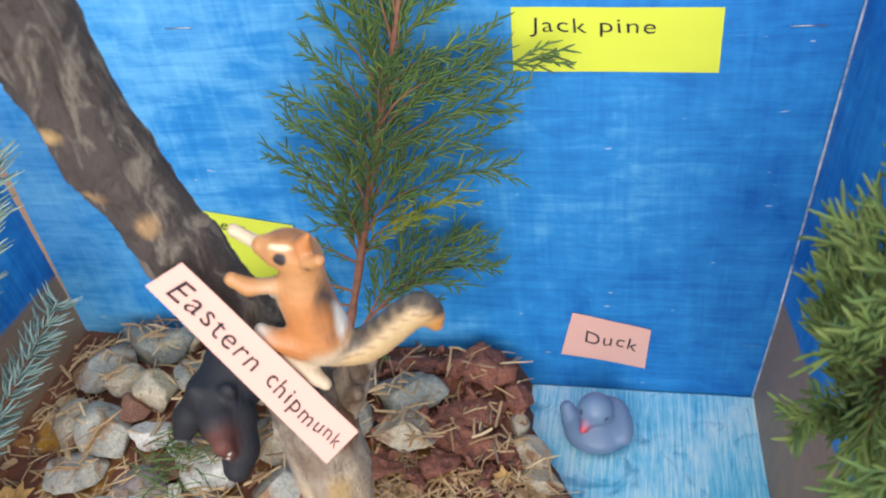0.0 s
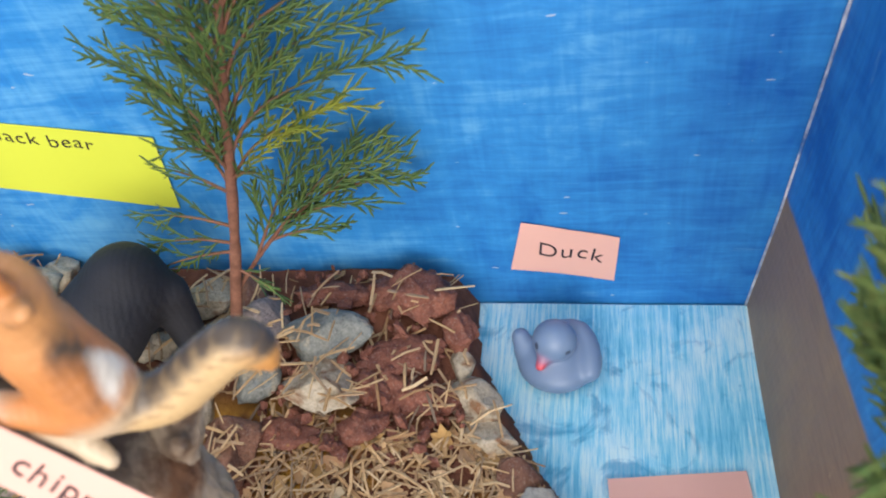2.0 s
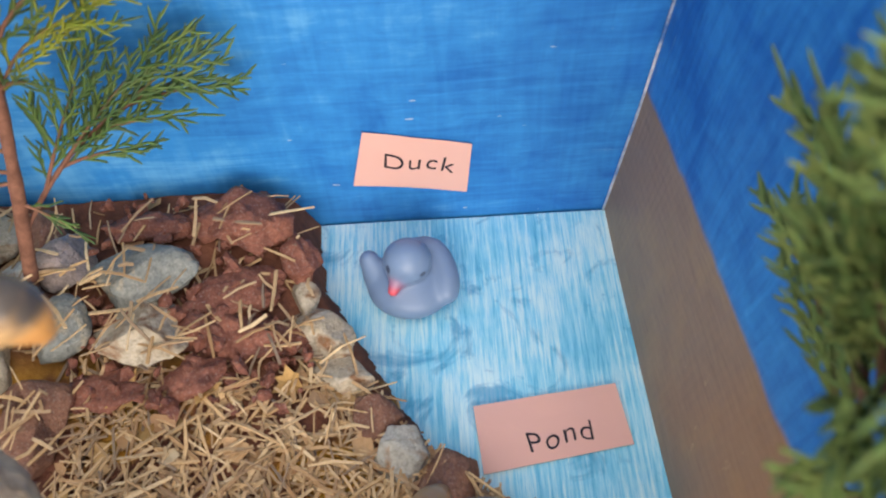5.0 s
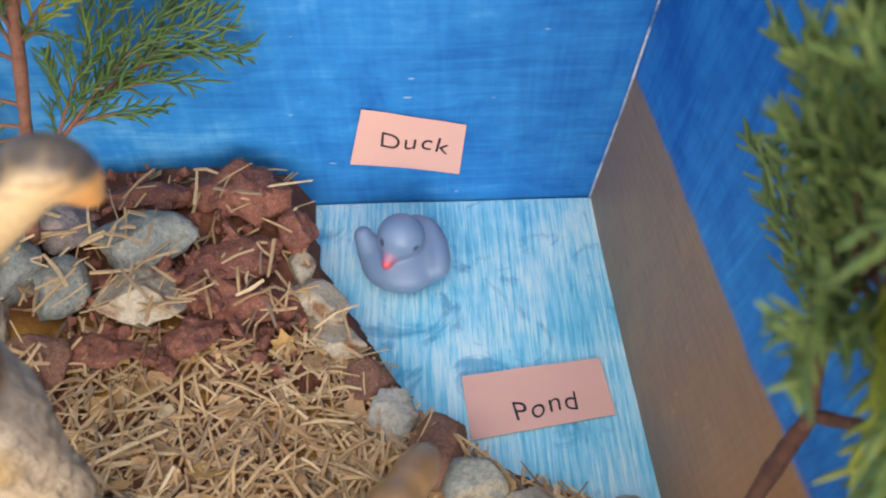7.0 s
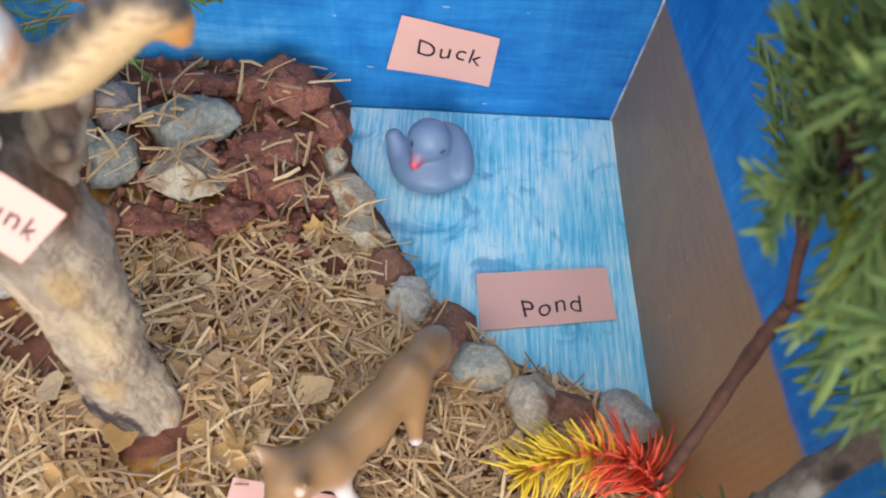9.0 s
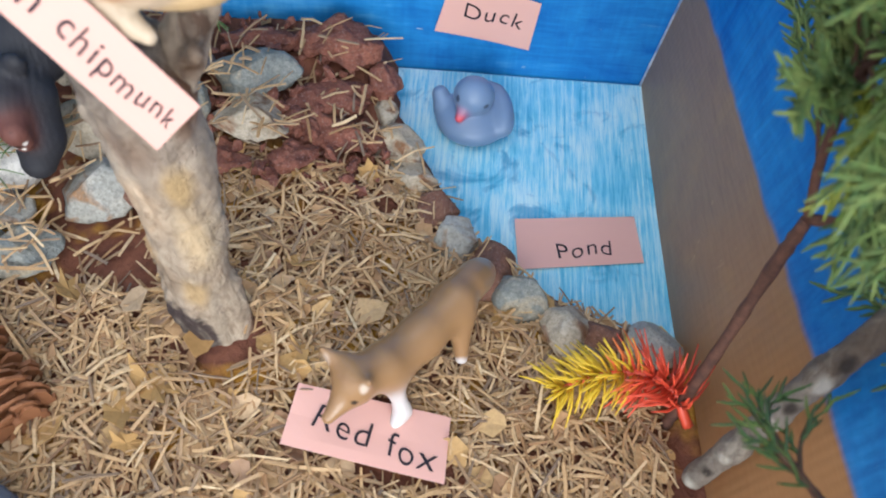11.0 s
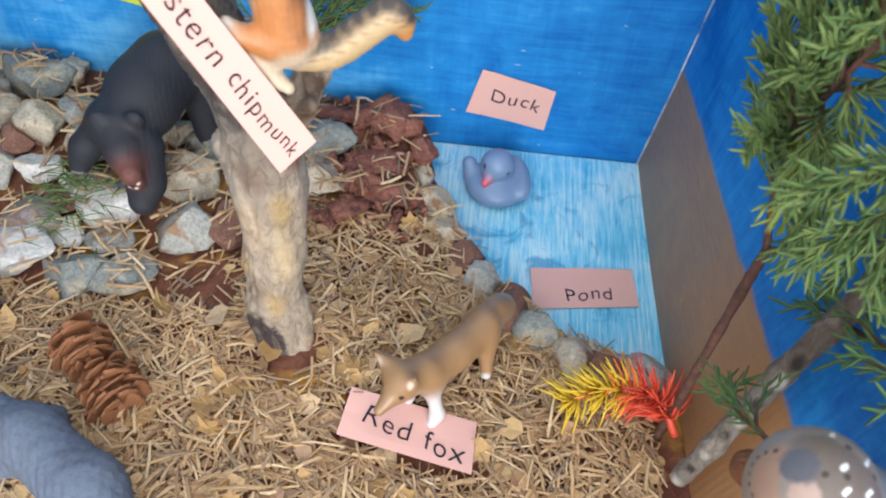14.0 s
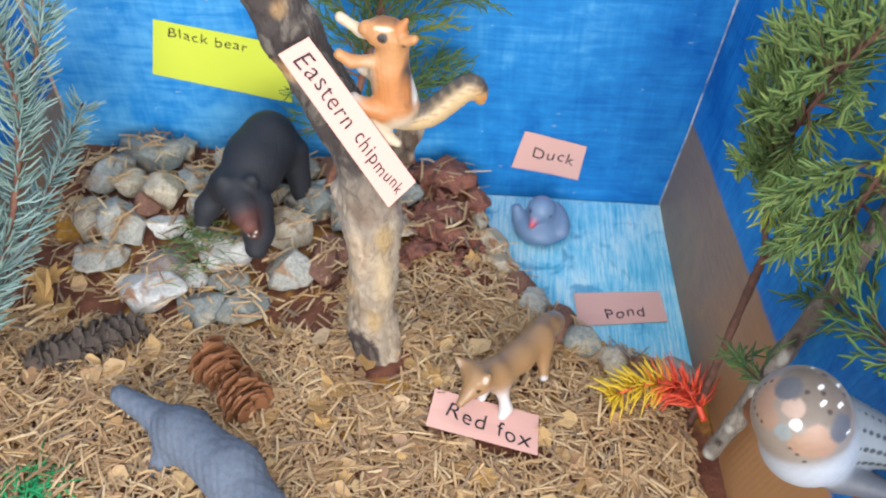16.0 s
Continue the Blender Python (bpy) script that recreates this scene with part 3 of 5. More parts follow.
    b.spot((-0.2150, y, 0.3165), (0.009, 0.005, 0.0018), srgb(140, 94, 58), 0.8)
    b.spot((-0.2060, y - 0.008, 0.3073), (0.0015, 0.003, 0.0012), srgb(90, 66, 52), 0.6)
    b.spot((-0.2265, y, 0.2855), (0.006, 0.010, 0.012), cream, 0.9)
    b.spot((-0.2050, y - 0.005, 0.2815), (0.0038, 0.0070, 0.014), dark, 0.6)
    b.spot((-0.2018, y - 0.001, 0.2815), (0.0018, 0.008, 0.016), srgb(206, 202, 194), 0.6)
    b.spot((-0.2070, y - 0.007, 0.2775), (0.0040, 0.006, 0.009), srgb(170, 112, 66), 0.9)
    return figure("toy_chipmunk", b, 0.0007, M_FIG, "painted toy chipmunk with dark back stripes climbing the branch", "toy animal", 0.0003, 700)


chipmunk()


def bear():
    k, brown = srgb(46, 47, 52), srgb(106, 68, 60)
    b = Blob(0.0035)
    b.ball((-0.335, -0.062, 0.110), (0.0285, 0.0330, 0.0320), k, (-20, 0, 12))
    b.ball((-0.344, -0.086, 0.108), (0.0310, 0.0360, 0.0290), k)
    b.ball((-0.343, -0.098, 0.103), (0.0265, 0.0300, 0.0270), k)
    b.ball((-0.356, -0.120, 0.102), (0.0235, 0.0200, 0.0200), k)
    b.limb((-0.354, -0.132, 0.104), (-0.343, -0.150, 0.102), 0.0165, 0.0130, k)
    b.limb((-0.341, -0.151, 0.097), (-0.332, -0.168, 0.097), 0.0098, 0.0076, brown)
    b.limb((-0.338, -0.155, 0.089), (-0.330, -0.167, 0.086), 0.0064, 0.0048, brown)
    b.limb((-0.370, -0.114, 0.097), (-0.388, -0.124, 0.074), 0.0135, 0.0110, k)
    b.limb((-0.388, -0.124, 0.074), (-0.393, -0.131, 0.062), 0.0110, 0.0085, k)
    b.limb((-0.333, -0.136, 0.092), (-0.331, -0.150, 0.070), 0.0155, 0.0135, k)
    b.limb((-0.331, -0.150, 0.070), (-0.333, -0.160, 0.058), 0.0135, 0.0110, k)
    b.limb((-0.313, -0.056, 0.095), (-0.308, -0.066, 0.036), 0.0150, 0.0100, k)
    b.limb((-0.345, -0.048, 0.095), (-0.350, -0.046, 0.036), 0.0150, 0.0100, k)
    b.ball((-0.362, -0.137, 0.120), (0.0060, 0.0040, 0.0060), k)
    b.ball((-0.334, -0.134, 0.121), (0.0060, 0.0040, 0.0060), k)
    b.spot((-0.3285, -0.1750, 0.1035), (0.0036, 0.0026, 0.0016), srgb(52, 34, 34), 0.5)
    b.spot((-0.3310, -0.1710, 0.0905), (0.0042, 0.0050, 0.0024), srgb(40, 24, 24), 0.4)
    b.spot((-0.3260, -0.1700, 0.0915), (0.0013, 0.004, 0.0022), srgb(226, 222, 214), 0.3)
    b.spot((-0.3330, -0.1720, 0.0880), (0.0014, 0.004, 0.0016), srgb(226, 222, 214), 0.3)
    b.spot((-0.3280, -0.1715, 0.0870), (0.0014, 0.004, 0.0016), srgb(226, 222, 214), 0.3)
    b.spot((-0.394, -0.139, 0.058), (0.006, 0.004, 0.003), srgb(150, 148, 150), 0.6)
    return figure("toy_bear", b, 0.0012, M_BEAR, "black toy bear with brown muzzle standing on the stones", "toy animal", 0.0004, 480, (-0.352, -0.112, 0.090), 0.80)


bear()


def fox():
    c, w = srgb(154, 120, 84), srgb(204, 200, 198)
    b = Blob(0.0030)
    b.limb((-0.116, -0.205, 0.046), (-0.131, -0.226, 0.048), 0.0105, 0.0100, c)
    b.limb((-0.131, -0.226, 0.048), (-0.145, -0.244, 0.052), 0.0100, 0.0115, c)
    b.limb((-0.149, -0.249, 0.058), (-0.158, -0.257, 0.062), 0.0095, 0.0095, c)
    b.limb((-0.160, -0.261, 0.060), (-0.169, -0.274, 0.056), 0.0066, 0.0030, c)
    b.limb((-0.166, -0.251, 0.066), (-0.1745, -0.2475, 0.0710), 0.0046, 0.0012, c)
    b.limb((-0.155, -0.261, 0.068), (-0.1510, -0.2640, 0.0755), 0.0042, 0.0012, c)
    b.limb((-0.142, -0.250, 0.046), (-0.137, -0.257, 0.028), 0.0044, 0.0027, w)
    b.limb((-0.137, -0.257, 0.028), (-0.141, -0.264, 0.024), 0.0027, 0.0026, w)
    b.limb((-0.153, -0.245, 0.046), (-0.155, -0.250, 0.030), 0.0048, 0.0034, w)
    b.limb((-0.112, -0.212, 0.042), (-0.110, -0.224, 0.024), 0.0062, 0.0034, c)
    b.limb((-0.122, -0.199, 0.040), (-0.125, -0.206, 0.018), 0.0060, 0.0034, c)
    tail = curve_pts([(-0.113, -0.199, 0.046), (-0.108, -0.189, 0.041), (-0.104, -0.180, 0.034), (-0.100, -0.172, 0.028)], 5)
    for i in range(4):
        b.limb(tail[i], tail[i + 1], (0.0060, 0.0068, 0.0070, 0.0062)[i], (0.0068, 0.0070, 0.0062, 0.0040)[i], c)
    b.spot((-0.168, -0.270, 0.054), 0.0030, srgb(70, 56, 50), 0.4)
    b.spot((-0.1575, -0.2685, 0.0635), 0.0016, srgb(40, 34, 34), 0.3)
    b.spot((-0.1695, -0.2625, 0.0635), 0.0016, srgb(40, 34, 34), 0.3)
    b.spot((-0.1530, -0.2665, 0.0720), (0.0022, 0.003, 0.0032), srgb(206, 190, 172), 0.6)
    b.spot((-0.1725, -0.2520, 0.0690), (0.0026, 0.003, 0.0030), srgb(182, 160, 140), 0.6)
    b.spot((-0.110, -0.227, 0.022), 0.0050, w, 0.5)
    return figure("toy_fox", b, 0.0008, M_GLOSS, "glossy tan toy fox with white legs on its note", "toy animal")


fox()


def duck():
    c = srgb(116, 140, 172)
    b = Blob(0.0014)
    b.ball((-0.1130, -0.0530, 0.0110), (0.0222, 0.0190, 0.0110), c, (0, 0, -14))
    b.ball((-0.1120, -0.0460, 0.0130), (0.0175, 0.0140, 0.0110), c)
    b.limb((-0.1310, -0.0460, 0.0150), (-0.1335, -0.0405, 0.0200), 0.0060, 0.0052, c)
    wing = curve_pts([(-0.1100, -0.0330, 0.0180), (-0.1000, -0.0350, 0.0190), (-0.0945, -0.0430, 0.0180), (-0.0925, -0.0530, 0.0160), (-0.0925, -0.0600, 0.0145)], 8)
    for a, d in zip(wing, wing[1:]):
        b.limb(a, d, 0.0054, 0.0052, c)
    b.ball((-0.1125, -0.0490, 0.0300), (0.0128, 0.0122, 0.0118), c)
    b.limb((-0.1185, -0.0590, 0.0258), (-0.1205, -0.0632, 0.0240), 0.0036, 0.0026, srgb(168, 120, 148))
    b.spot((-0.1205, -0.0640, 0.0242), (0.0036, 0.0040, 0.0026), srgb(226, 84, 96), 0.9)
    b.spot((-0.1225, -0.0565, 0.0340), (0.0013, 0.0024, 0.0024), srgb(62, 74, 98), 0.4)
    b.spot((-0.1045, -0.0585, 0.0310), (0.0018, 0.0024, 0.0014), srgb(62, 74, 98), 0.4)
    return figure("toy_duck", b, 0.0009, M_RUBBER, "small blue-grey rubber duck with red beak on the paper pond", "toy duck")


duck()


def wolf():
    c = srgb(110, 119, 134)
    b = Blob(0.0035)
    b.limb((-0.402, -0.284, 0.050), (-0.376, -0.296, 0.048), 0.0070, 0.0095, c)
    b.ball((-0.356, -0.306, 0.046), (0.0190, 0.0150, 0.0160), c, (0, 0, -25))
    b.limb((-0.350, -0.309, 0.046), (-0.312, -0.334, 0.047), 0.0168, 0.0182, c)
    b.limb((-0.312, -0.334, 0.047), (-0.285, -0.364, 0.045), 0.0182, 0.0172, c)
    b.limb((-0.285, -0.364, 0.045), (-0.262, -0.390, 0.050), 0.0160, 0.0120, c)
    b.limb((-0.360, -0.316, 0.036), (-0.372, -0.332, 0.026), 0.0095, 0.0070, c)
    b.limb((-0.300, -0.355, 0.036), (-0.312, -0.366, 0.024), 0.0090, 0.0070, c)
    b.limb((-0.348, -0.292, 0.036), (-0.346, -0.288, 0.026), 0.0080, 0.0065, c)
    b.limb((-0.268, -0.362, 0.036), (-0.260, -0.358, 0.024), 0.0080, 0.0065, c)
    return figure("toy_wolf", b, 0.0013, M_MATTE, "rough blue-grey clay animal lying on the straw", "toy animal", 0.0010, 330)


wolf()


def owl():
    white, tan, grey = srgb(162, 168, 176), srgb(136, 125, 114), srgb(122, 128, 132)
    b = Blob(0.002)
    o = Vector((-0.007, -0.366, 0.204))
    b.ball(o, (0.0225, 0.0225, 0.0230), tan)
    b.ball(o + Vector((0.007, -0.004, -0.018)), (0.0215, 0.0205, 0.0215), white)
    b.limb(o + Vector((0.022, 0.006, -0.018)), o + Vector((0.056, 0.002, -0.026)), 0.0180, 0.0110, grey)
    b.limb(o + Vector((0.024, -0.014, -0.030)), o + Vector((0.056, -0.020, -0.034)), 0.0080, 0.0035, srgb(86, 88, 94))
    # the face is turned up and outwards: r to its side, up over its brow, n out of it
    n = Vector((-0.35, -0.54, 0.76)).normalized()
    r = n.cross(Vector((0, 0, 1))).normalized() * -1
    up = n.cross(r)
    up = up if up.z > 0 else -up

    def mark(x, y, size, c, soft=0.25):
        """A painted patch on the head, x and y in millimetres across the face."""
        d = math.sqrt(max(0.0, 0.0232 ** 2 - (x * x + y * y) * 1e-6))
        b.spot(o + r * x * 0.001 + up * y * 0.001 + n * d, size * 0.001, c, soft)

    taupe, disc, slate, dark = srgb(112, 100, 90), srgb(154, 124, 104), srgb(88, 89, 96), srgb(64, 54, 48)
    for x, y in ((-8, 15), (0, 16), (8, 14), (2, 9), (9, 7), (14, 10), (4, 3)):
        mark(x, y, 8.0, taupe, 0.4)
    for x, y in ((-16, 5), (-17, 0), (-15.5, -5), (-12, -9)):
        mark(x, y, 6.0, disc)
    for x, y in ((7, -13), (12, -12), (16, -9), (11, -6)):
        mark(x, y, 6.0, disc)
    mark(-4, 1, 5.0, srgb(170, 146, 132))
    mark(-3, -11.5, 4.0, srgb(132, 138, 138))
    mark(-10, 8, 6.4, slate)
    mark(18, 3, 7.0, slate)
    mark(0.5, -5.5, 2.8, srgb(222, 214, 210))
    for i in range(8):
        a = 2.35 + 0.29 * i
        mark(-9 + 12.5 * math.cos(a), -1 + 11.5 * math.sin(a), 1.1, dark)
    for i in range(5):
        mark(3 + 4 * i, -18.5 + abs(i - 2), 1.1, dark)
    # lamp glints painted onto the head as short white streaks
    for x, y in ((-5, 22), (8, 20), (2, 15), (6, 9), (12.5, 12), (21, 3)):
        for k in (-0.8, 0, 0.8):
            mark(x + 0.3 * k, y + k, 0.95, srgb(240, 240, 236), 0.2)
    for x, y in ((0.5, 21), (12, 17), (4, 13), (10, 7), (-2, 10)):
        mark(x, y, 1.2, dark)
    b.spot(o + r * 0.016 - up * 0.030 + n * 0.012, (0.0090, 0.0100, 0.0110), srgb(164, 148, 132), 0.2)
    for x, y in ((14, -26), (18, -25), (13, -31), (17, -32)):
        b.spot(o + r * x * 0.001 + up * y * 0.001 + n * 0.018, (0.0014, 0.0030, 0.0008), dark, 0.2)
    rng = random.Random(4)
    # rows of dark dots along the folded wing
    for i in range(9):
        for k in range(12):
            u, a = (i + 0.5 * (k % 2)) / 9, 6.28 * k / 12
            p = o + Vector((0.022 + 0.034 * u, 0.006 - 0.004 * u, -0.018 - 0.008 * u))
            w = 0.0180 - 0.0070 * u
            b.spot(p + Vector((0, math.cos(a) * w, math.sin(a) * w)), (0.0017, 0.0013, 0.0013), srgb(52, 58, 62), 0.3)
    return figure("toy_bird", b, 0.0006, M_FIG, "glossy toy owl with brown speckled head and white breast", "toy bird")


owl()


# ---- notes with writing ----
def note(words, corners, mat, label, size, at=(0.5, 0.5), lift=0.0, shear=0.0, curl=0.0, tilt=0.0, stretch=1.0, fade=0.0):
    """A slip of paper between four corners (top left, top right, bottom right, bottom left), with handwriting on it."""
    tl, tr, br, bl = [Vector(c) for c in corners]
    nrm = (tr - tl).cross(bl - tl).normalized() * -1
    V, F = [], []
    nu, nv = 14, 7
    back = nu * nv
    for side in (0, 1):
        for i in range(nu):
            for j in range(nv):
                u, w = i / (nu - 1), j / (nv - 1)
                p = (tl * (1 - u) + tr * u) * (1 - w) + (bl * (1 - u) + br * u) * w
                bend = curl * (abs(2 * u - 1) ** 2.5) * (0.4 + 0.6 * w) + 0.0004 * noise.noise((u * 3, w * 3, len(words)))
                V.append(p + nrm * (lift + bend - 0.0003 * side))
    for i in range(nu - 1):
        for j in range(nv - 1):
            q = [i * nv + j, i * nv + j + 1, (i + 1) * nv + j + 1, (i + 1) * nv + j]
            F += [q, [back + k for k in reversed(q)]]
    rim = [i * nv for i in range(nu)] + [(nu - 1) * nv + j for j in range(1, nv)] + [i * nv + nv - 1 for i in reversed(range(nu - 1))] + [j for j in reversed(range(1, nv - 1))]
    F += [(a, b2, back + b2, back + a) for a, b2 in zip(rim, rim[1:] + rim[:1])]
    ob = thing("paper_note", V, F, mat, label, "paper note", "handwritten name notes", smooth=False)
    cu = bpy.data.curves.new("writing", "FONT")
    cu.body, cu.size, cu.align_x, cu.align_y, cu.shear = words, size, "CENTER", "CENTER", shear
    cu.extrude, cu.offset, cu.space_character = 0.00012, -size * 0.006, 1.12
    tmp = bpy.data.objects.new("tmp", cu)
    scene.collection.objects.link(tmp)
    me = bpy.data.meshes.new_from_object(tmp.evaluated_get(bpy.context.evaluated_depsgraph_get()))
    bpy.data.objects.remove(tmp)
    wide, high = ((tr - tl).length + (br - bl).length) / 2, ((bl - tl).length + (br - tr).length) / 2
    rot = Matrix.Rotation(radians(tilt), 2)
    half = max(abs(v.co.x) for v in me.vertices)
    for v in me.vertices:
        p = v.co.copy()
        # the writing shrinks towards its end
        k = p.x / half
        p.y *= 1 - fade * k
        p.x = half * (k - fade * 0.5 * (k * k - 1))
        # an unsteady hand: letters sway a little
        y = p.y + size * 0.16 * noise.noise((p.x / size * 0.9, 3.1 * len(words), 0))
        x = p.x * stretch + size * 0.07 * noise.noise((p.y / size * 1.6, p.x / size * 1.2, len(words)))
        x, y = rot @ Vector((x, y))
        u, w = at[0] + x / wide, at[1] - y / high
        q = (tl * (1 - u) + tr * u) * (1 - w) + (bl * (1 - u) + br * u) * w
        bend = curl * (abs(2 * u - 1) ** 2.5) * (0.4 + 0.6 * w) + 0.0004 * noise.noise((u * 3, w * 3, len(words)))
        v.co = q + nrm * (lift + bend + 0.00025 + p.z)
    me.materials.clear()
    me.materials.append(M_INK)
    t = new("writing", me)
    t.parent = ob
    tagged(t, "black handwritten letters")
    return ob


note("Jack pine", [(-0.1605, 0, 0.309), (-0.0440, 0, 0.3045), (-0.0445, 0, 0.266), (-0.1615, 0, 0.2695)], M_YELLOW, "yellow paper note reading Jack pine stuck on the blue back wall", 0.0125, (0.40, 0.28), 0.0016, stretch=1.38)
note("Black bear", [(-0.442, 0, 0.170), (-0.329, 0, 0.151), (-0.336, 0, 0.094), (-0.455, 0, 0.116)], M_YELLOW, "yellow paper note reading Black bear stuck on the blue back wall", 0.0130, (0.39, 0.18), 0.0016, tilt=0, stretch=1.1)
note("Duck", [(-0.1310, 0, 0.0780), (-0.0755, 0, 0.0645), (-0.0790, 0, 0.0258), (-0.1405, 0, 0.0365)], M_PINK, "small pink paper note reading Duck stuck on the blue back wall", 0.0165, (0.54, 0.48), 0.0016, curl=0.001, tilt=1)
note("Pond", [(-0.0827, -0.1197, 0.001), (-0.0105, -0.1113, 0.001), (-0.0063, -0.1437, 0.001), (-0.0797, -0.1550, 0.001)], M_PINK, "pink paper note reading Pond lying on the paper pond", 0.0150, (0.54, 0.68), 0.0010, tilt=2)
note("Red fox", [(-0.189, -0.250, 0.033), (-0.114, -0.255, 0.016), (-0.115, -0.290, 0.020), (-0.193, -0.281, 0.033)], M_PINK, "pink paper note reading Red fox under the toy fox", 0.0180, (0.54, 0.60), 0.0036, tilt=-7)
note("Eastern chipmunk", [(-0.2525, -0.2410, 0.3135), (-0.2010, -0.2390, 0.2215), (-0.2163, -0.2460, 0.2070), (-0.2675, -0.2465, 0.3060)], M_PINK, "long pink paper note reading Eastern chipmunk fixed on the branch", 0.0126, (0.51, 0.50), 0.0010, stretch=0.98, fade=0.30)


# ---- stones ----
HEAPED = []


def stone(name, x, y, z, sx, sy, sz, turn, kind, seed, label, cat="stone", group="stones of the diorama", rough=0.10, cuts=7):
    rng = random.Random(seed)
    bm = bmesh.new()
    bmesh.ops.create_icosphere(bm, subdivisions=4, radius=1.0)
    planes = [(Vector((rng.gauss(0, 1), rng.gauss(0, 1), rng.gauss(0, 1))).normalized(), rng.uniform(0.52, 0.86)) for _ in range(cuts)]
    off = Vector((rng.uniform(0, 50), rng.uniform(0, 50), rng.uniform(0, 50)))
    for v in bm.verts:
        p = v.co.copy()
        for n, d in planes:
            h = p.dot(n)
            if h > d:
                p -= n * (h - d) * 0.97
        p *= 1 + rough * noise.noise(p * 1.7 + off) + rough * 0.45 * noise.noise(p * 5 + off) + rough * 0.2 * noise.noise(p * 13 + off)
        v.co = p
    me = bpy.data.meshes.new(name)
    for v in bm.verts:
        v.co = Vector((v.co.x * sx, v.co.y * sy, v.co.z * sz))
    bm.to_mesh(me)
    bm.free()
    me.polygons.foreach_set("use_smooth", [True] * len(me.polygons))
    me.materials.append(STONE[kind])
    HEAPED.append((x, y, z, max(sx, sy) * 0.85, min(sx, sy) * 0.85, sz * 0.85))
    ob = new(name, me)
    ob.matrix_world = pose(x, y, z, rng.uniform(-12, 12), rng.uniform(-12, 12), turn)
    return tagged(ob, label, cat, group)


LABEL = {"grey": "rough grey stone among the pile", "tan": "tan weathered stone with rusty stains", "slate": "dark slate-grey stone in the pile", "white": "white quartz stone with brown stains",
         "brown": "dull brown stone half buried in soil", "red": "crumbly red-brown bark clump on the soil", "mauve": "smooth mauve pebble in the pile"}
seed = [10]


def pile(x, y, w, h, kind, turn=0, z=None, tall=0.8, smooth=False):
    """A stone of the bear's heap: its middle, width and depth."""
    seed[0] += 1
    zz = land(x, y) + 0.009 if z is None else z
    return stone("stone", x, y, zz, w * 0.62, h * 0.68, min(w, h) * 0.55 * tall, turn, kind, seed[0], LABEL[kind], rough=0.05 if smooth else 0.12, cuts=3 if smooth else 13)


pile(-0.492, -0.111, 0.023, 0.034, "tan", 10, smooth=True)
pile(-0.461, -0.117, 0.038, 0.040, "grey", 20, tall=1.0)
pile(-0.493, -0.056, 0.034, 0.042, "grey", -20)
pile(-0.470, -0.067, 0.028, 0.026, "tan", 0)
pile(-0.433, -0.076, 0.033, 0.034, "tan", 40, tall=1.0)
pile(-0.463, -0.026, 0.060, 0.034, "slate", -6, tall=1.0)
pile(-0.438, -0.014, 0.026, 0.020, "tan", 0)
pile(-0.423, -0.116, 0.029, 0.022, "white", 0)
pile(-0.412, -0.063, 0.024, 0.034, "grey", 0)
pile(-0.466, -0.148, 0.040, 0.030, "grey", 25)
pile(-0.412, -0.156, 0.036, 0.025, "mauve", -18, smooth=True)
pile(-0.367, -0.138, 0.036, 0.028, "white", 0, tall=1.1, smooth=True)
pile(-0.325, -0.108, 0.048, 0.042, "tan", 30, tall=0.8)
pile(-0.308, -0.078, 0.034, 0.033, "slate", 0, tall=1.0)
pile(-0.327, -0.034, 0.032, 0.024, "tan", 0)
pile(-0.418, -0.186, 0.058, 0.036, "white", -12, tall=0.8)
pile(-0.371, -0.194, 0.037, 0.029, "slate", -10, tall=0.9)
pile(-0.340, -0.190, 0.036, 0.030, "slate", 20, tall=0.8)
pile(-0.315, -0.152, 0.035, 0.032, "grey", 10, tall=1.0)
pile(-0.359, -0.166, 0.029, 0.020, "grey", -10)
pile(-0.386, -0.165, 0.018, 0.020, "white", 0)
pile(-0.286, -0.140, 0.032, 0.032, "brown", 0)
pile(-0.339, -0.068, 0.024, 0.019, "tan", 0)
pile(-0.304, -0.030, 0.026, 0.026, "brown", 0)
pile(-0.447, -0.095, 0.024, 0.024, "brown", 0)
pile(-0.395, -0.090, 0.030, 0.030, "grey", 0)
pile(-0.390, -0.128, 0.026, 0.022, "white", 0)
pile(-0.385, -0.035, 0.034, 0.028, "tan", 0)
pile(-0.355, -0.045, 0.034, 0.028, "grey", 15)
pile(-0.400, -0.142, 0.022, 0.018, "brown", 15)
# round the foot of the evergreen sprig
pile(-0.244, -0.062, 0.051, 0.030, "slate", 8, tall=1.0)
pile(-0.241, -0.092, 0.042, 0.032, "tan", 15)
pile(-0.279, -0.087, 0.030, 0.030, "slate", 0)
pile(-0.318, -0.076, 0.030, 0.022, "grey", 0)
pile(-0.350, -0.072, 0.030, 0.020, "tan", 0)
pile(-0.287, -0.046, 0.032, 0.026, "mauve", 0)
pile(-0.285, -0.128, 0.032, 0.030, "brown", 0)
pile(-0.305, -0.052, 0.020, 0.010, "white", 0, smooth=True)


def clump(x, y, w, h, turn, tall=0.7):
    seed[0] += 1
    return stone("bark_clump", x, y, land(x, y) + 0.006, w * 0.55, h * 0.6, min(w, h) * 0.5 * tall, turn, "red", seed[0], LABEL["red"], "bark clump", "red-brown bark clumps", 0.30, 5)


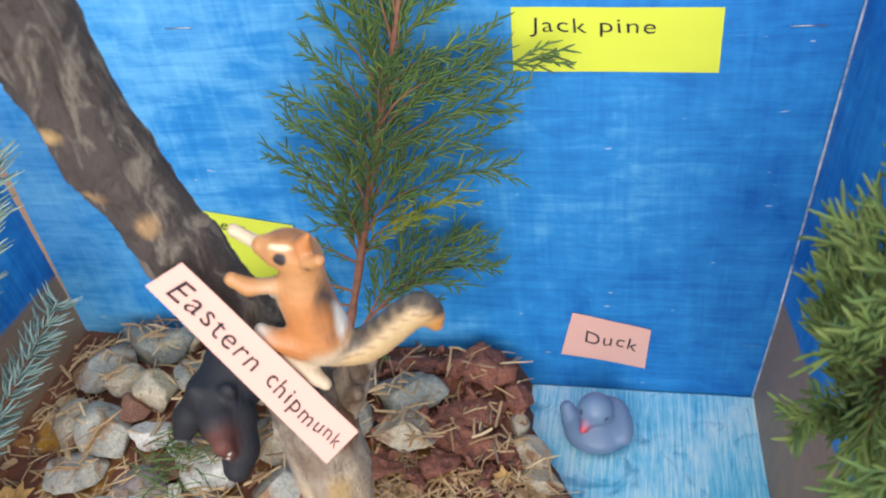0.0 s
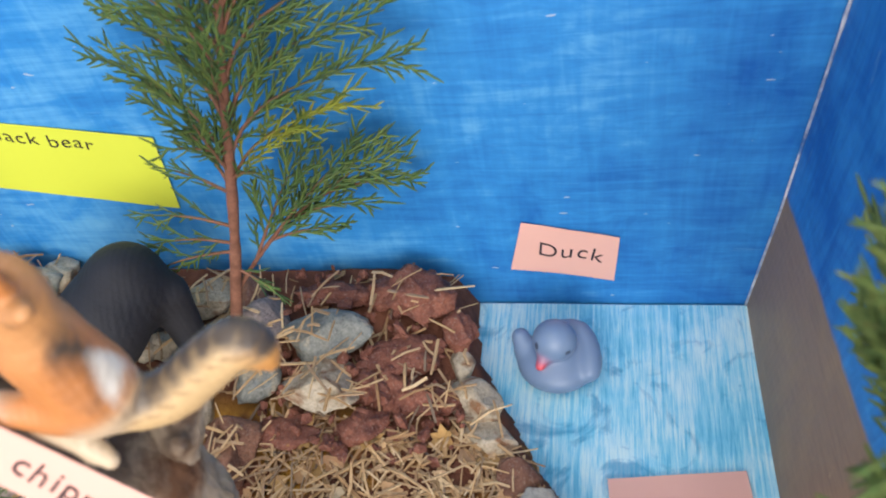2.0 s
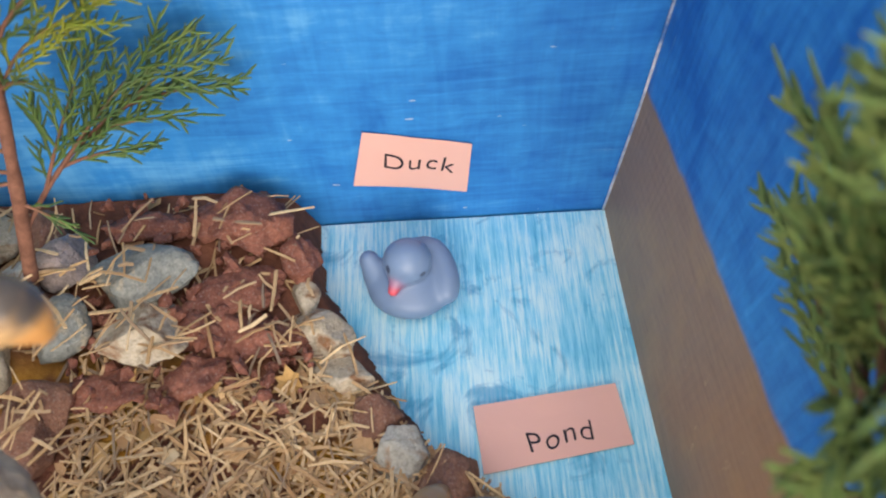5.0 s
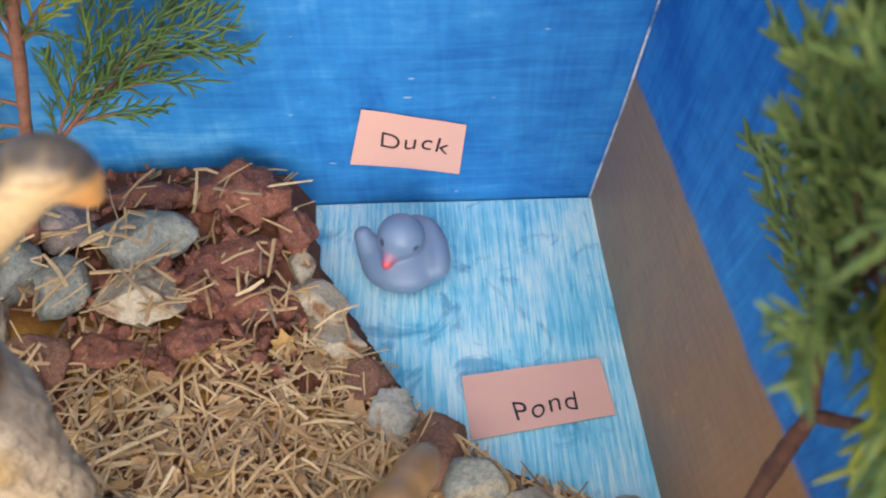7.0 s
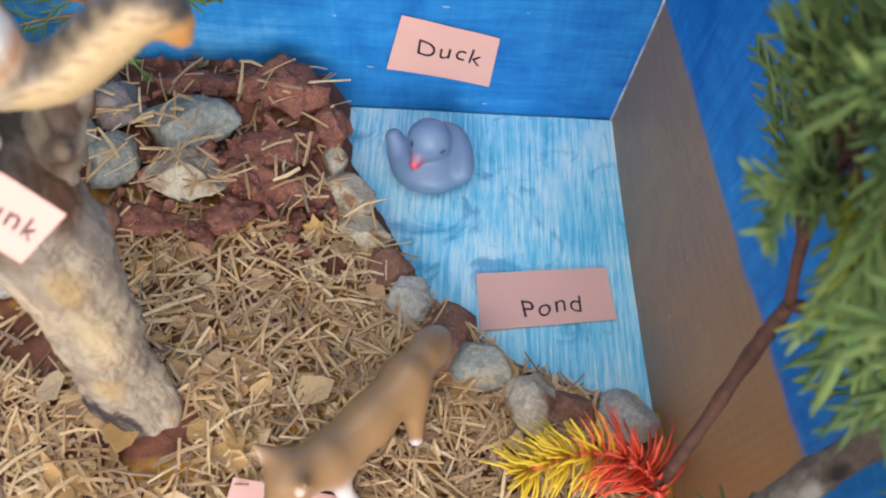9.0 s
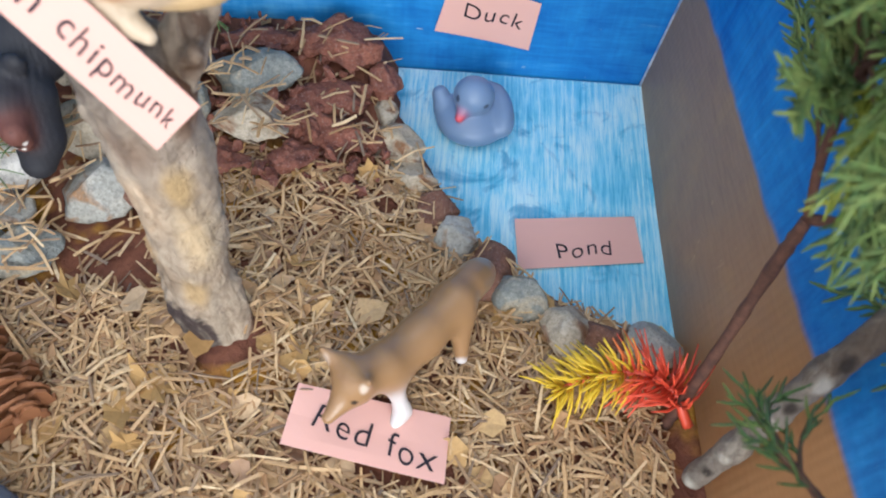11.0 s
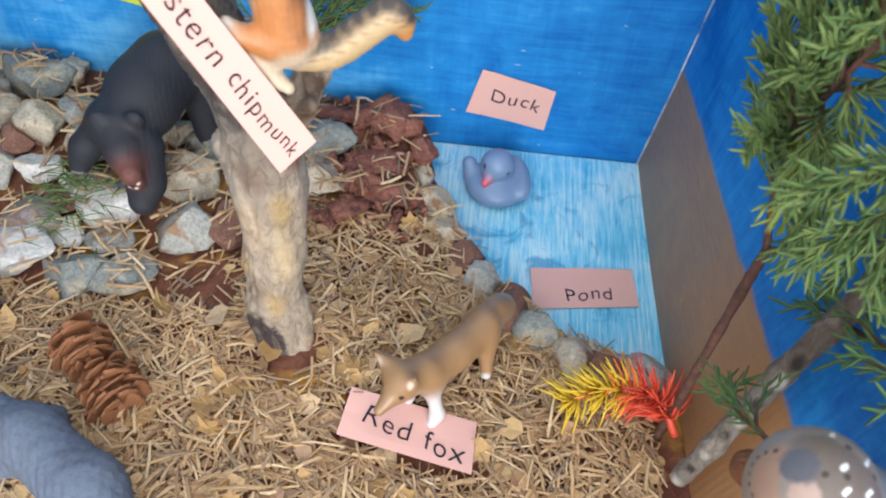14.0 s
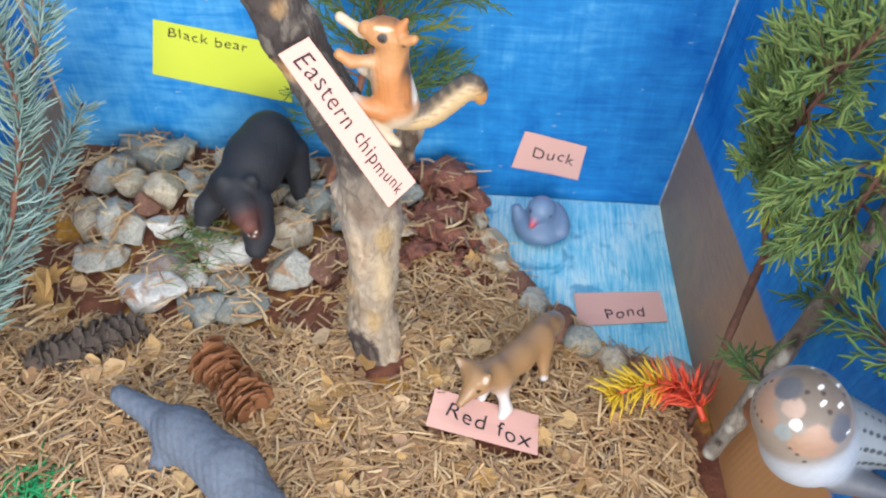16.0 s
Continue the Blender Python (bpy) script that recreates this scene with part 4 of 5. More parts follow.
clump(-0.192, -0.027, 0.040, 0.030, 10, 1.0)
clump(-0.200, -0.068, 0.050, 0.022, 20)
clump(-0.188, -0.090, 0.050, 0.024, -15)
clump(-0.212, -0.088, 0.030, 0.022, 0)
clump(-0.168, -0.046, 0.020, 0.024, 30)
clump(-0.214, -0.026, 0.030, 0.022, 0)
clump(-0.250, -0.028, 0.050, 0.018, 0)
clump(-0.215, -0.112, 0.030, 0.016, 30)
clump(-0.256, -0.118, 0.036, 0.018, 10)


def crumbs(n, seed_n):
    """Crumbled bark and soil strewn over the clumps, as one loose heap."""
    rng = random.Random(seed_n)
    V, F = [], []
    while len(F) < n * 20:
        x, y = rng.uniform(-0.275, -0.158), rng.uniform(-0.128, -0.008)
        if x > bank(y) - 0.022:
            continue
        bm = bmesh.new()
        bmesh.ops.create_icosphere(bm, subdivisions=1, radius=1.0)
        r = rng.choice((0.0016, 0.0024, 0.0034, 0.0050)) * rng.uniform(0.7, 1.2)
        turn = Euler((rng.uniform(0, 6), rng.uniform(0, 6), rng.uniform(0, 6))).to_matrix()
        o, k = Vector((x, y, land(x, y) + r * 0.3 + rng.uniform(0.0, 0.010))), len(V)
        V += [o + turn @ Vector((v.co.x * r * 1.3, v.co.y * r, v.co.z * r * 0.6)) * rng.uniform(0.7, 1.2) for v in bm.verts]
        F += [[k + v.index for v in f.verts] for f in bm.faces]
        bm.free()
    thing("bark_crumbs", V, F, STONE["red"], "crumbled red-brown bark lying between the clumps", "bark crumbs", kind="stuff", smooth=False)


crumbs(300, 61)


def shore(x, y, w, h, kind, turn, tall=0.9):
    seed[0] += 1
    return stone("shore_stone", x, y, land(x, y) * 0.55 + 0.011, w * 0.70, h * 0.76, min(w, h) * 0.62 * tall, turn, kind, seed[0], {"tan": "tan stone on the shore of the paper pond", "brown": "brown stone on the shore of the paper pond", "grey": "grey stone on the shore of the paper pond", "slate": "dark grey stone on the shore of the paper pond"}[kind], "stone", "stones along the pond shore", 0.10, 13)


shore(-0.166, -0.063, 0.013, 0.020, "tan", 10)
shore(-0.156, -0.089, 0.029, 0.022, "tan", -25)
shore(-0.143, -0.108, 0.025, 0.016, "tan", -10)
shore(-0.131, -0.128, 0.022, 0.018, "brown", 0)
shore(-0.117, -0.146, 0.024, 0.024, "grey", 30)
shore(-0.097, -0.163, 0.022, 0.030, "brown", -20)
shore(-0.078, -0.181, 0.026, 0.022, "slate", 0)
shore(-0.055, -0.198, 0.031, 0.024, "tan", -20)
shore(-0.034, -0.202, 0.018, 0.016, "brown", 0)
shore(-0.008, -0.203, 0.025, 0.018, "grey", -20)


# ---- evergreen sprigs ----
def along(pts, u):
    n = len(pts) - 1
    j = min(int(u * n), n - 1)
    return pts[j].lerp(pts[j + 1], u * n - j), (pts[j + 1] - pts[j]).normalized()


def strand(G, p, d, length, r, bend, n=4):
    pts, dd = [p], d.normalized()
    for _ in range(n):
        dd = (dd + bend).normalized()
        pts.append(pts[-1] + dd * (length / n))
    tube(G[0], G[1], pts, [r * (1.0, 1.1, 1.0, 0.85, 0.4)[min(4, i * 4 // n)] for i in range(n + 1)], 3, False)
    return pts


def spray(root, wood, p, tip, arch, flat, rng, leaf, spread=0.6, close=0.0044, fine=0.00070, most=0.036):
    """One limb from its foot p to its tip, arched sideways, with flat feathery sprays of scale-leaved branchlets.
    flat: the way the spray faces; spread: how far branchlets stand off; close: their distance."""
    G, B = ([], []), ([], [])
    p, tip = Vector(p), Vector(tip)
    length = (tip - p).length
    mid = p.lerp(tip, 0.5) + Vector(arch)
    main = curve_pts([p, p.lerp(mid, 0.5) + Vector(arch) * 0.25, mid, mid.lerp(tip, 0.55) + Vector(arch) * 0.20, tip], 10)
    tube(G[0], G[1], main, [0.0010 * (1 - 0.06 * i) for i in range(10)], 3, False)
    tube(B[0], B[1], main[:7], [0.0011 - 0.00012 * i for i in range(7)], 5, False)
    count = max(5, int(length / close))
    for i in range(count):
        u = 0.08 + 0.90 * (i + rng.random() * 0.7) / count
        if rng.random() < 0.10:
            continue
        q, dd = along(main, u)
        ax = dd.cross(flat)
        ax = ax.normalized() if ax.length > 0.05 else Vector((1, 0, 0))
        s = 1 if i % 2 else -1
        nd = (dd + ax * s * rng.uniform(spread * 0.6, spread * 1.35) + flat * rng.gauss(0.05, 0.32)).normalized()
        ln = min(most, length * rng.uniform(0.22, 0.46)) * (1.15 - 0.60 * u) * (0.65 + 0.35 * min(1, u / 0.3))
        sub = strand(G, q, nd, ln, fine * 1.15, dd * 0.09 + Vector((0, 0, rng.gauss(0.02, 0.05))), 4)
        m = max(2, int(ln / 0.0036))
        for t in range(m):
            q2, d2 = along(sub, 0.15 + 0.8 * (t + rng.random() * 0.6) / m)
            ax2 = d2.cross(flat)
            ax2 = ax2.normalized() if ax2.length > 0.05 else Vector((1, 0, 0))
            n2 = (d2 + ax2 * (1 if t % 2 else -1) * rng.uniform(0.30, 0.70) + flat * rng.gauss(0, 0.25)).normalized()
            strand(G, q2, n2, rng.uniform(0.004, 0.0115), fine, d2 * 0.10, 3)
    branch = part("branch", B[0], B[1], wood, root)
    part("foliage", G[0], G[1], leaf, branch, "feathery green scale-leaved spray")


def woody(root, ctrl, r0, r1, rng, wood, name="stem", label="thin reddish-brown woody stem"):
    pts = curve_pts(ctrl, 26)
    V, F = [], []
    tube(V, F, pts, [(r0 + (r1 - r0) * i / 25) * rng.uniform(0.88, 1.16) for i in range(26)], 8)
    part(name, V, F, wood, root, label)
    return pts


def pine_sprig():
    rng = random.Random(5)
    root = tagged(new("evergreen_sprig"), "tall green cedar sprig with reddish stem before the back wall", "evergreen sprig")
    flat = Vector((0.05, -1, 0.15)).normalized()
    stem = woody(root, [(-0.304, -0.060, 0.032), (-0.281, -0.058, 0.100), (-0.267, -0.055, 0.145), (-0.253, -0.052, 0.195), (-0.236, -0.046, 0.257), (-0.224, -0.040, 0.296), (-0.213, -0.040, 0.335), (-0.204, -0.038, 0.390)], 0.0034, 0.0010, rng, M_STEM)
    side = woody(root, [(-0.285, -0.058, 0.086), (-0.268, -0.050, 0.106), (-0.250, -0.040, 0.122), (-0.226, -0.030, 0.136)], 0.0014, 0.0008, rng, M_STEM, "side_stem")
    # the limbs: share of the way up the stem, and the tip that each reaches
    limbs = [(0.47, (-0.299, -0.034, 0.206)), (0.52, (-0.313, -0.030, 0.228)), (0.58, (-0.300, -0.026, 0.252)), (0.63, (-0.294, -0.030, 0.272)), (0.69, (-0.277, -0.030, 0.299)),
             (0.75, (-0.262, -0.034, 0.322)), (0.82, (-0.247, -0.034, 0.346)), (0.88, (-0.238, -0.036, 0.374)), (0.94, (-0.228, -0.036, 0.400)),
             (0.46, (-0.196, -0.040, 0.203)), (0.52, (-0.164, -0.032, 0.222)), (0.57, (-0.172, -0.030, 0.243)), (0.62, (-0.157, -0.032, 0.268)), (0.66, (-0.166, -0.034, 0.288)),
             (0.70, (-0.135, -0.026, 0.289)), (0.74, (-0.168, -0.034, 0.306)), (0.80, (-0.178, -0.036, 0.334)), (0.87, (-0.174, -0.036, 0.362)), (0.93, (-0.180, -0.036, 0.392)), (0.99, (-0.200, -0.036, 0.425)),
             (0.50, (-0.252, -0.078, 0.246)), (0.60, (-0.222, -0.074, 0.266)), (0.66, (-0.246, -0.072, 0.298)), (0.73, (-0.214, -0.070, 0.312)), (0.79, (-0.232, -0.066, 0.340)),
             (0.55, (-0.262, -0.020, 0.250)), (0.64, (-0.228, -0.016, 0.284)), (0.72, (-0.238, -0.016, 0.316)), (0.85, (-0.206, -0.016, 0.366))]
    for k, (u, tip) in enumerate(limbs):
        p, _ = along(stem, u - 0.13)
        out = (Vector(tip) - p).x
        spray(root, M_STEM, p, tip, (-0.16 * out, 0, 0.10 * abs(out)), flat, rng, M_CEDAR_Y if k == 9 else M_CEDAR, 0.50, 0.0044, 0.00064)
    # thin wisps near the foot
    for u, tip in ((0.22, (-0.331, -0.046, 0.112)), (0.26, (-0.322, -0.050, 0.140)), (0.33, (-0.308, -0.040, 0.166)), (0.20, (-0.348, -0.048, 0.086)), (0.16, (-0.252, -0.066, 0.084)), (0.40, (-0.284, -0.062, 0.196)), (0.36, (-0.236, -0.060, 0.176))):
        p, _ = along(stem, u)
        spray(root, M_STEM, p, tip, (0, 0, 0.004), flat, rng, M_CEDAR, 0.5, 0.0075, 0.00055)
    for u, tip in ((0.30, (-0.224, -0.030, 0.176)), (0.45, (-0.202, -0.024, 0.164)), (0.62, (-0.190, -0.022, 0.156)), (0.97, (-0.180, -0.018, 0.132)), (0.75, (-0.204, -0.022, 0.118)), (0.5, (-0.222, -0.030, 0.108)), (0.9, (-0.186, -0.020, 0.144))):
        p, _ = along(side, u)
        spray(root, M_STEM, p, tip, (0, 0, 0.003), flat, rng, M_CEDAR, 0.55)


pine_sprig()


def juniper_bough():
    rng = random.Random(7)
    root = tagged(new("evergreen_sprig"), "bushy green cedar bough on rough brown stem before side flap", "evergreen sprig")
    rough = "rough dark brown stem"

    def under(p):
        """The bough ends below the rim of the box and draws in towards its top."""
        x, y, z = p
        return Vector((x + 0.012 * min(1.0, max(0.0, (z - 0.27) / 0.05)), y, z if z < 0.30 else 0.30 + (z - 0.30) * 0.45))

    stem = woody(root, [(-0.003, -0.246, 0.008), (0.003, -0.238, 0.070), (0.010, -0.226, 0.130), (0.013, -0.222, 0.163)], 0.0031, 0.0027, rng, M_STEM_D, "stem", rough)
    fork = stem[-1]
    one = woody(root, [under(p) for p in [fork, (0.006, -0.218, 0.196), (-0.001, -0.224, 0.245), (-0.004, -0.238, 0.300), (-0.006, -0.248, 0.355), (0.000, -0.254, 0.405)]], 0.0020, 0.0009, rng, M_STEM_D, "side_stem", rough)
    two = woody(root, [under(p) for p in [fork, (0.024, -0.238, 0.186), (0.031, -0.258, 0.225), (0.028, -0.270, 0.280), (0.022, -0.278, 0.330), (0.022, -0.282, 0.395)]], 0.0022, 0.0009, rng, M_STEM_D, "side_stem", rough)
    limbs = [(one, 0.30, (-0.038, -0.254, 0.262)), (one, 0.42, (-0.036, -0.250, 0.292)), (one, 0.50, (-0.034, -0.250, 0.310)), (one, 0.58, (-0.033, -0.248, 0.330)), (one, 0.66, (-0.036, -0.248, 0.356)),
             (one, 0.30, (-0.024, -0.204, 0.268)), (one, 0.28, (-0.012, -0.168, 0.262)), (one, 0.16, (0.001, -0.150, 0.206)), (one, 0.36, (-0.018, -0.190, 0.296)), (one, 0.55, (-0.024, -0.214, 0.334)),
             (one, 0.40, (-0.016, -0.268, 0.232)), (one, 0.46, (-0.026, -0.280, 0.254)), (two, 0.45, (-0.018, -0.292, 0.236)), (two, 0.55, (-0.030, -0.290, 0.268)), (one, 0.38, (0.000, -0.262, 0.216)),
             (two, 0.40, (0.008, -0.280, 0.214)), (two, 0.36, (0.024, -0.292, 0.214)), (two, 0.48, (0.036, -0.300, 0.236)), (two, 0.52, (0.050, -0.286, 0.252)), (two, 0.60, (0.046, -0.268, 0.292)),
             (two, 0.66, (0.032, -0.302, 0.312)), (two, 0.60, (0.004, -0.296, 0.296)), (two, 0.70, (0.000, -0.290, 0.336)), (two, 0.78, (0.040, -0.284, 0.352)), (two, 0.84, (0.008, -0.288, 0.372)), (two, 0.96, (0.026, -0.280, 0.420)),
             (one, 0.74, (-0.026, -0.244, 0.378)), (one, 0.80, (0.012, -0.232, 0.372)), (one, 0.86, (-0.016, -0.262, 0.402)), (one, 0.98, (0.002, -0.254, 0.432)), (one, 0.64, (0.016, -0.222, 0.334)),
             (one, 0.52, (0.018, -0.214, 0.298)), (one, 0.44, (-0.006, -0.200, 0.312)), (one, 0.60, (-0.012, -0.272, 0.332)), (one, 0.70, (-0.014, -0.226, 0.366)), (two, 0.74, (0.014, -0.258, 0.356)),
             (one, 0.48, (0.008, -0.256, 0.286)), (two, 0.58, (0.012, -0.262, 0.318)), (two, 0.30, (0.046, -0.262, 0.222)), (two, 0.44, (0.048, -0.248, 0.262))]
    limbs += [(one, 0.50, (-0.036, -0.211, 0.342)), (one, 0.44, (-0.036, -0.210, 0.322)), (one, 0.40, (-0.033, -0.208, 0.300)), (one, 0.34, (-0.028, -0.206, 0.282)), (one, 0.60, (-0.030, -0.214, 0.364)), (one, 0.66, (-0.022, -0.206, 0.386)),
              (one, 0.74, (-0.014, -0.212, 0.404)), (one, 0.50, (0.000, -0.190, 0.340)), (two, 0.80, (0.034, -0.262, 0.390)), (one, 0.82, (0.014, -0.236, 0.410))]
    yellow = (10, 21)
    for k, (st, u, tip) in enumerate(limbs):
        p, d = along(st, u)
        flat = Vector((rng.gauss(-0.45, 0.6), rng.gauss(-0.5, 0.6), rng.gauss(0.4, 0.6))).normalized()
        tip = p.lerp(under(tip) + Vector((0.004, 0, 0)), 0.94)
        spray(root, M_STEM_D, p, tip, d * (tip - p).length * 0.16, flat, rng, M_CEDAR_Y if k in yellow else M_JUNIPER, 0.46, 0.0026, 0.00076, 0.028)
        # a second, shorter one beside it
        p, d = along(st, min(0.99, u + 0.06))
        beside = tip + Vector((rng.gauss(0.004, 0.008), rng.gauss(0, 0.010), rng.gauss(-0.004, 0.010)))
        flat = Vector((rng.gauss(-0.45, 0.6), rng.gauss(-0.5, 0.6), rng.gauss(0.4, 0.6))).normalized()
        spray(root, M_STEM_D, p, p.lerp(beside, 0.86), d * 0.006, flat, rng, M_JUNIPER, 0.46, 0.0028, 0.00076, 0.026)


juniper_bough()


def loose_spray(name, pts, tips, label, seed_n, leaf, fine=0.0009):
    rng = random.Random(seed_n)
    root = tagged(new(name), label, "evergreen sprig")
    stem = woody(root, pts, 0.0014, 0.0008, rng, M_STEM_D, "stem", "thin dark brown stem")
    for u, tip in tips:
        p, d = along(stem, u)
        spray(root, M_STEM_D, p, tip, d * 0.006, Vector((-0.4, -0.5, 0.8)).normalized(), rng, leaf, 0.45, 0.0075, fine)


loose_spray("evergreen_sprig", [(0.070, -0.372, 0.215), (0.058, -0.332, 0.202), (0.050, -0.292, 0.184), (0.044, -0.262, 0.164)],
            [(0.10, (0.030, -0.352, 0.222)), (0.22, (0.026, -0.330, 0.206)), (0.35, (0.022, -0.306, 0.206)), (0.45, (0.030, -0.290, 0.216)), (0.50, (0.020, -0.288, 0.178)),
             (0.62, (0.024, -0.262, 0.188)), (0.75, (0.026, -0.250, 0.160)), (0.90, (0.036, -0.240, 0.150)), (0.30, (0.062, -0.300, 0.226)), (0.60, (0.056, -0.262, 0.206)), (0.98, (0.040, -0.236, 0.172))],
            "loose drooping cedar spray behind the toy owl", 9, M_CEDAR)
loose_spray("evergreen_sprig", [(-0.004, -0.336, 0.176), (-0.008, -0.326, 0.172), (-0.010, -0.314, 0.164), (-0.011, -0.304, 0.156)],
            [(0.15, (-0.024, -0.308, 0.170)), (0.35, (-0.018, -0.296, 0.158)), (0.55, (-0.010, -0.288, 0.148)), (0.40, (0.006, -0.300, 0.166)), (0.90, (-0.002, -0.290, 0.150)), (0.10, (-0.022, -0.318, 0.182))],
            "small tuft of green needles at the cut branch end", 19, M_CEDAR, 0.0006)


def lichen_stick():
    b = Blob(0.0016)
    g = srgb(134, 126, 116)
    p = [Vector((0.005, -0.277, 0.024)) + Vector((0.217, 0.091, 0.972)) * 0.035 * i + Vector((0.0012 * math.sin(i * 1.7), 0, 0)) for i in range(9)]
    for i in range(8):
        b.limb(p[i], p[i + 1], 0.0060 - 0.0001 * i, 0.0059 - 0.0001 * i, g if i < 3 else srgb(118, 106, 94))
    for i in range(8):
        q = p[0].lerp(p[4], (i * 0.37) % 1.0)
        b.spot(q + Vector((-0.003, -0.006, 0.002)), (0.0028, 0.005, 0.0032 + 0.0015 * (i % 3)), srgb(66, 60, 56) if i % 2 else srgb(188, 184, 172), 0.8)
    figure("lichened_stick", b, 0.0011, M_BARK, "grey lichened stick leaning against the side flap", "stick", 0.0008, 300)
    b = Blob(0.0016)
    b.limb((-0.012, -0.340, 0.166), (0.022, -0.362, 0.158), 0.0075, 0.0080, srgb(122, 80, 56))
    b.limb((0.022, -0.362, 0.158), (0.072, -0.392, 0.146), 0.0080, 0.0085, srgb(122, 80, 56))
    figure("cut_branch", b, 0.0011, M_BARK, "short brown cut branch that the toy bird sits on", "branch", 0.0006, 300)


lichen_stick()


def spruce(stems, label, seed_n):
    rng = random.Random(seed_n)
    root = tagged(new("spruce_sprig"), label, "evergreen sprig")
    V, F, N, NF = [], [], [], []
    for ctrl, r, reach in stems:
        pts = curve_pts(ctrl, 20)
        tube(V, F, pts, [r * (1 - 0.5 * i / 19) for i in range(20)], 7)
        length = sum((pts[i + 1] - pts[i]).length for i in range(19))
        for i in range(int(length / 0.00062)):
            u = rng.random() * 18.99
            k = int(u)
            p = pts[k].lerp(pts[k + 1], u - k)
            d = (pts[k + 1] - pts[k]).normalized()
            a = Vector((rng.gauss(0, 1), rng.gauss(0, 1), rng.gauss(0, 1)))
            a = (a - d * a.dot(d)).normalized()
            nd = (a + d * rng.uniform(0.25, 0.8)).normalized()
            ln = reach * rng.uniform(0.75, 1.15)
            q = p + nd * ln * 0.5
            e = q + (nd + d * 0.45).normalized() * ln * 0.5
            tube(N, NF, [p, q, e], [0.0008, 0.0010, 0.0003], 3, False)
    part("stem", V, F, M_STEM, root, "orange-brown knobbly stem")
    part("needles", N, NF, M_SPRUCE, root, "blue-green curved needles")
    return root


spruce([([(-0.520, -0.300, 0.060), (-0.486, -0.225, 0.120), (-0.472, -0.170, 0.195), (-0.478, -0.150, 0.262), (-0.484, -0.140, 0.345)], 0.0030, 0.024),
        ([(-0.474, -0.180, 0.182), (-0.466, -0.130, 0.225), (-0.464, -0.090, 0.268)], 0.0022, 0.022),
        ([(-0.500, -0.255, 0.080), (-0.490, -0.160, 0.108), (-0.478, -0.082, 0.142)], 0.0020, 0.018),
        ([(-0.486, -0.225, 0.120), (-0.500, -0.215, 0.190), (-0.512, -0.220, 0.290)], 0.0022, 0.024)],
       "blue spruce twig with pale curved needles before side flap", 21)


# ---- cones, plastic plant, leaves ----
def cone(name, a, b, radius, scales, mat, label, seed_n, open_=0.5):
    rng = random.Random(seed_n)
    a, b = Vector(a), Vector(b)
    d = (b - a).normalized()
    s1 = d.cross(Vector((0, 0, 1))).normalized()
    s2 = d.cross(s1)
    root = tagged(new(name), label, "pine cone", "pine cones")
    V, F = [], []
    tube(V, F, [a.lerp(b, i / 8) for i in range(9)], [radius * 0.55 * math.sin(math.pi * (0.12 + 0.8 * i / 8)) + 0.001 for i in range(9)], 10)
    part("core", V, F, mat, root)
    for i in range(scales):
        V, F = [], []
        u = (i + 0.5) / scales
        t = i * 2.39996
        r = radius * (0.35 + 0.65 * math.sin(math.pi * (0.10 + 0.82 * u)) ** 0.7)
        out = s1 * math.cos(t) + s2 * math.sin(t)
        side = d.cross(out)
        base = a.lerp(b, u) + out * r * 0.25
        sway = side * rng.gauss(0, 0.26) + d * rng.gauss(0, 0.20)
        lean = (out * (0.50 + open_ * 0.45) + d * (0.72 - open_ * 0.45) + sway).normalized()
        tip = base + lean * r * (0.92 + rng.uniform(-0.10, 0.16))
        w = r * (0.46 + 0.16 * open_) * rng.uniform(0.85, 1.15)
        th = (d * -1 + out * 0.3).normalized() * r * 0.075
        lip = (out - d * 0.6) * r * 0.10 * open_
        k = len(V)
        for q, ww, tt in ((base, w * 0.40, 0.8), (base.lerp(tip, 0.45), w * 0.85, 1.0), (base.lerp(tip, 0.78) + lip * 0.4, w, 0.9), (tip + lip, w * 0.42, 0.5)):
            V += [q + side * ww + th * tt, q - side * ww + th * tt, q - side * ww * 0.9 - th * tt, q + side * ww * 0.9 - th * tt]
        for m in (0, 4, 8):
            F += [(k + m, k + m + 1, k + m + 5, k + m + 4), (k + m + 1, k + m + 2, k + m + 6, k + m + 5), (k + m + 2, k + m + 3, k + m + 7, k + m + 6), (k + m + 3, k + m, k + m + 4, k + m + 7)]
        F += [(k + 3, k + 2, k + 1, k), (k + 12, k + 13, k + 14, k + 15)]
        part("scale", V, F, mat, root, smooth=False)
    return root


M_CONE_D = straw_mat("dark_cone", [srgb(84, 78, 74), srgb(104, 96, 88), srgb(70, 64, 62), srgb(118, 108, 98)], 0.8)
M_CONE_B = straw_mat("brown_cone", [srgb(150, 100, 66), srgb(176, 122, 82), srgb(126, 82, 56), srgb(190, 142, 100)], 0.65)
cone("pine_cone", (-0.484, -0.258, 0.040), (-0.412, -0.218, 0.044), 0.0150, 90, M_CONE_D, "long dark grey closed cone lying on the straw", 2, 0.2)
cone("pine_cone", (-0.358, -0.236, 0.042), (-0.338, -0.258, 0.044), 0.0155, 48, M_CONE_B, "open orange-brown pine cone lying on the straw", 3, 0.6)
cone("pine_cone", (-0.334, -0.258, 0.040), (-0.311, -0.284, 0.042), 0.0160, 48, M_CONE_B, "open orange-brown pine cone lying on the straw", 4, 0.65)


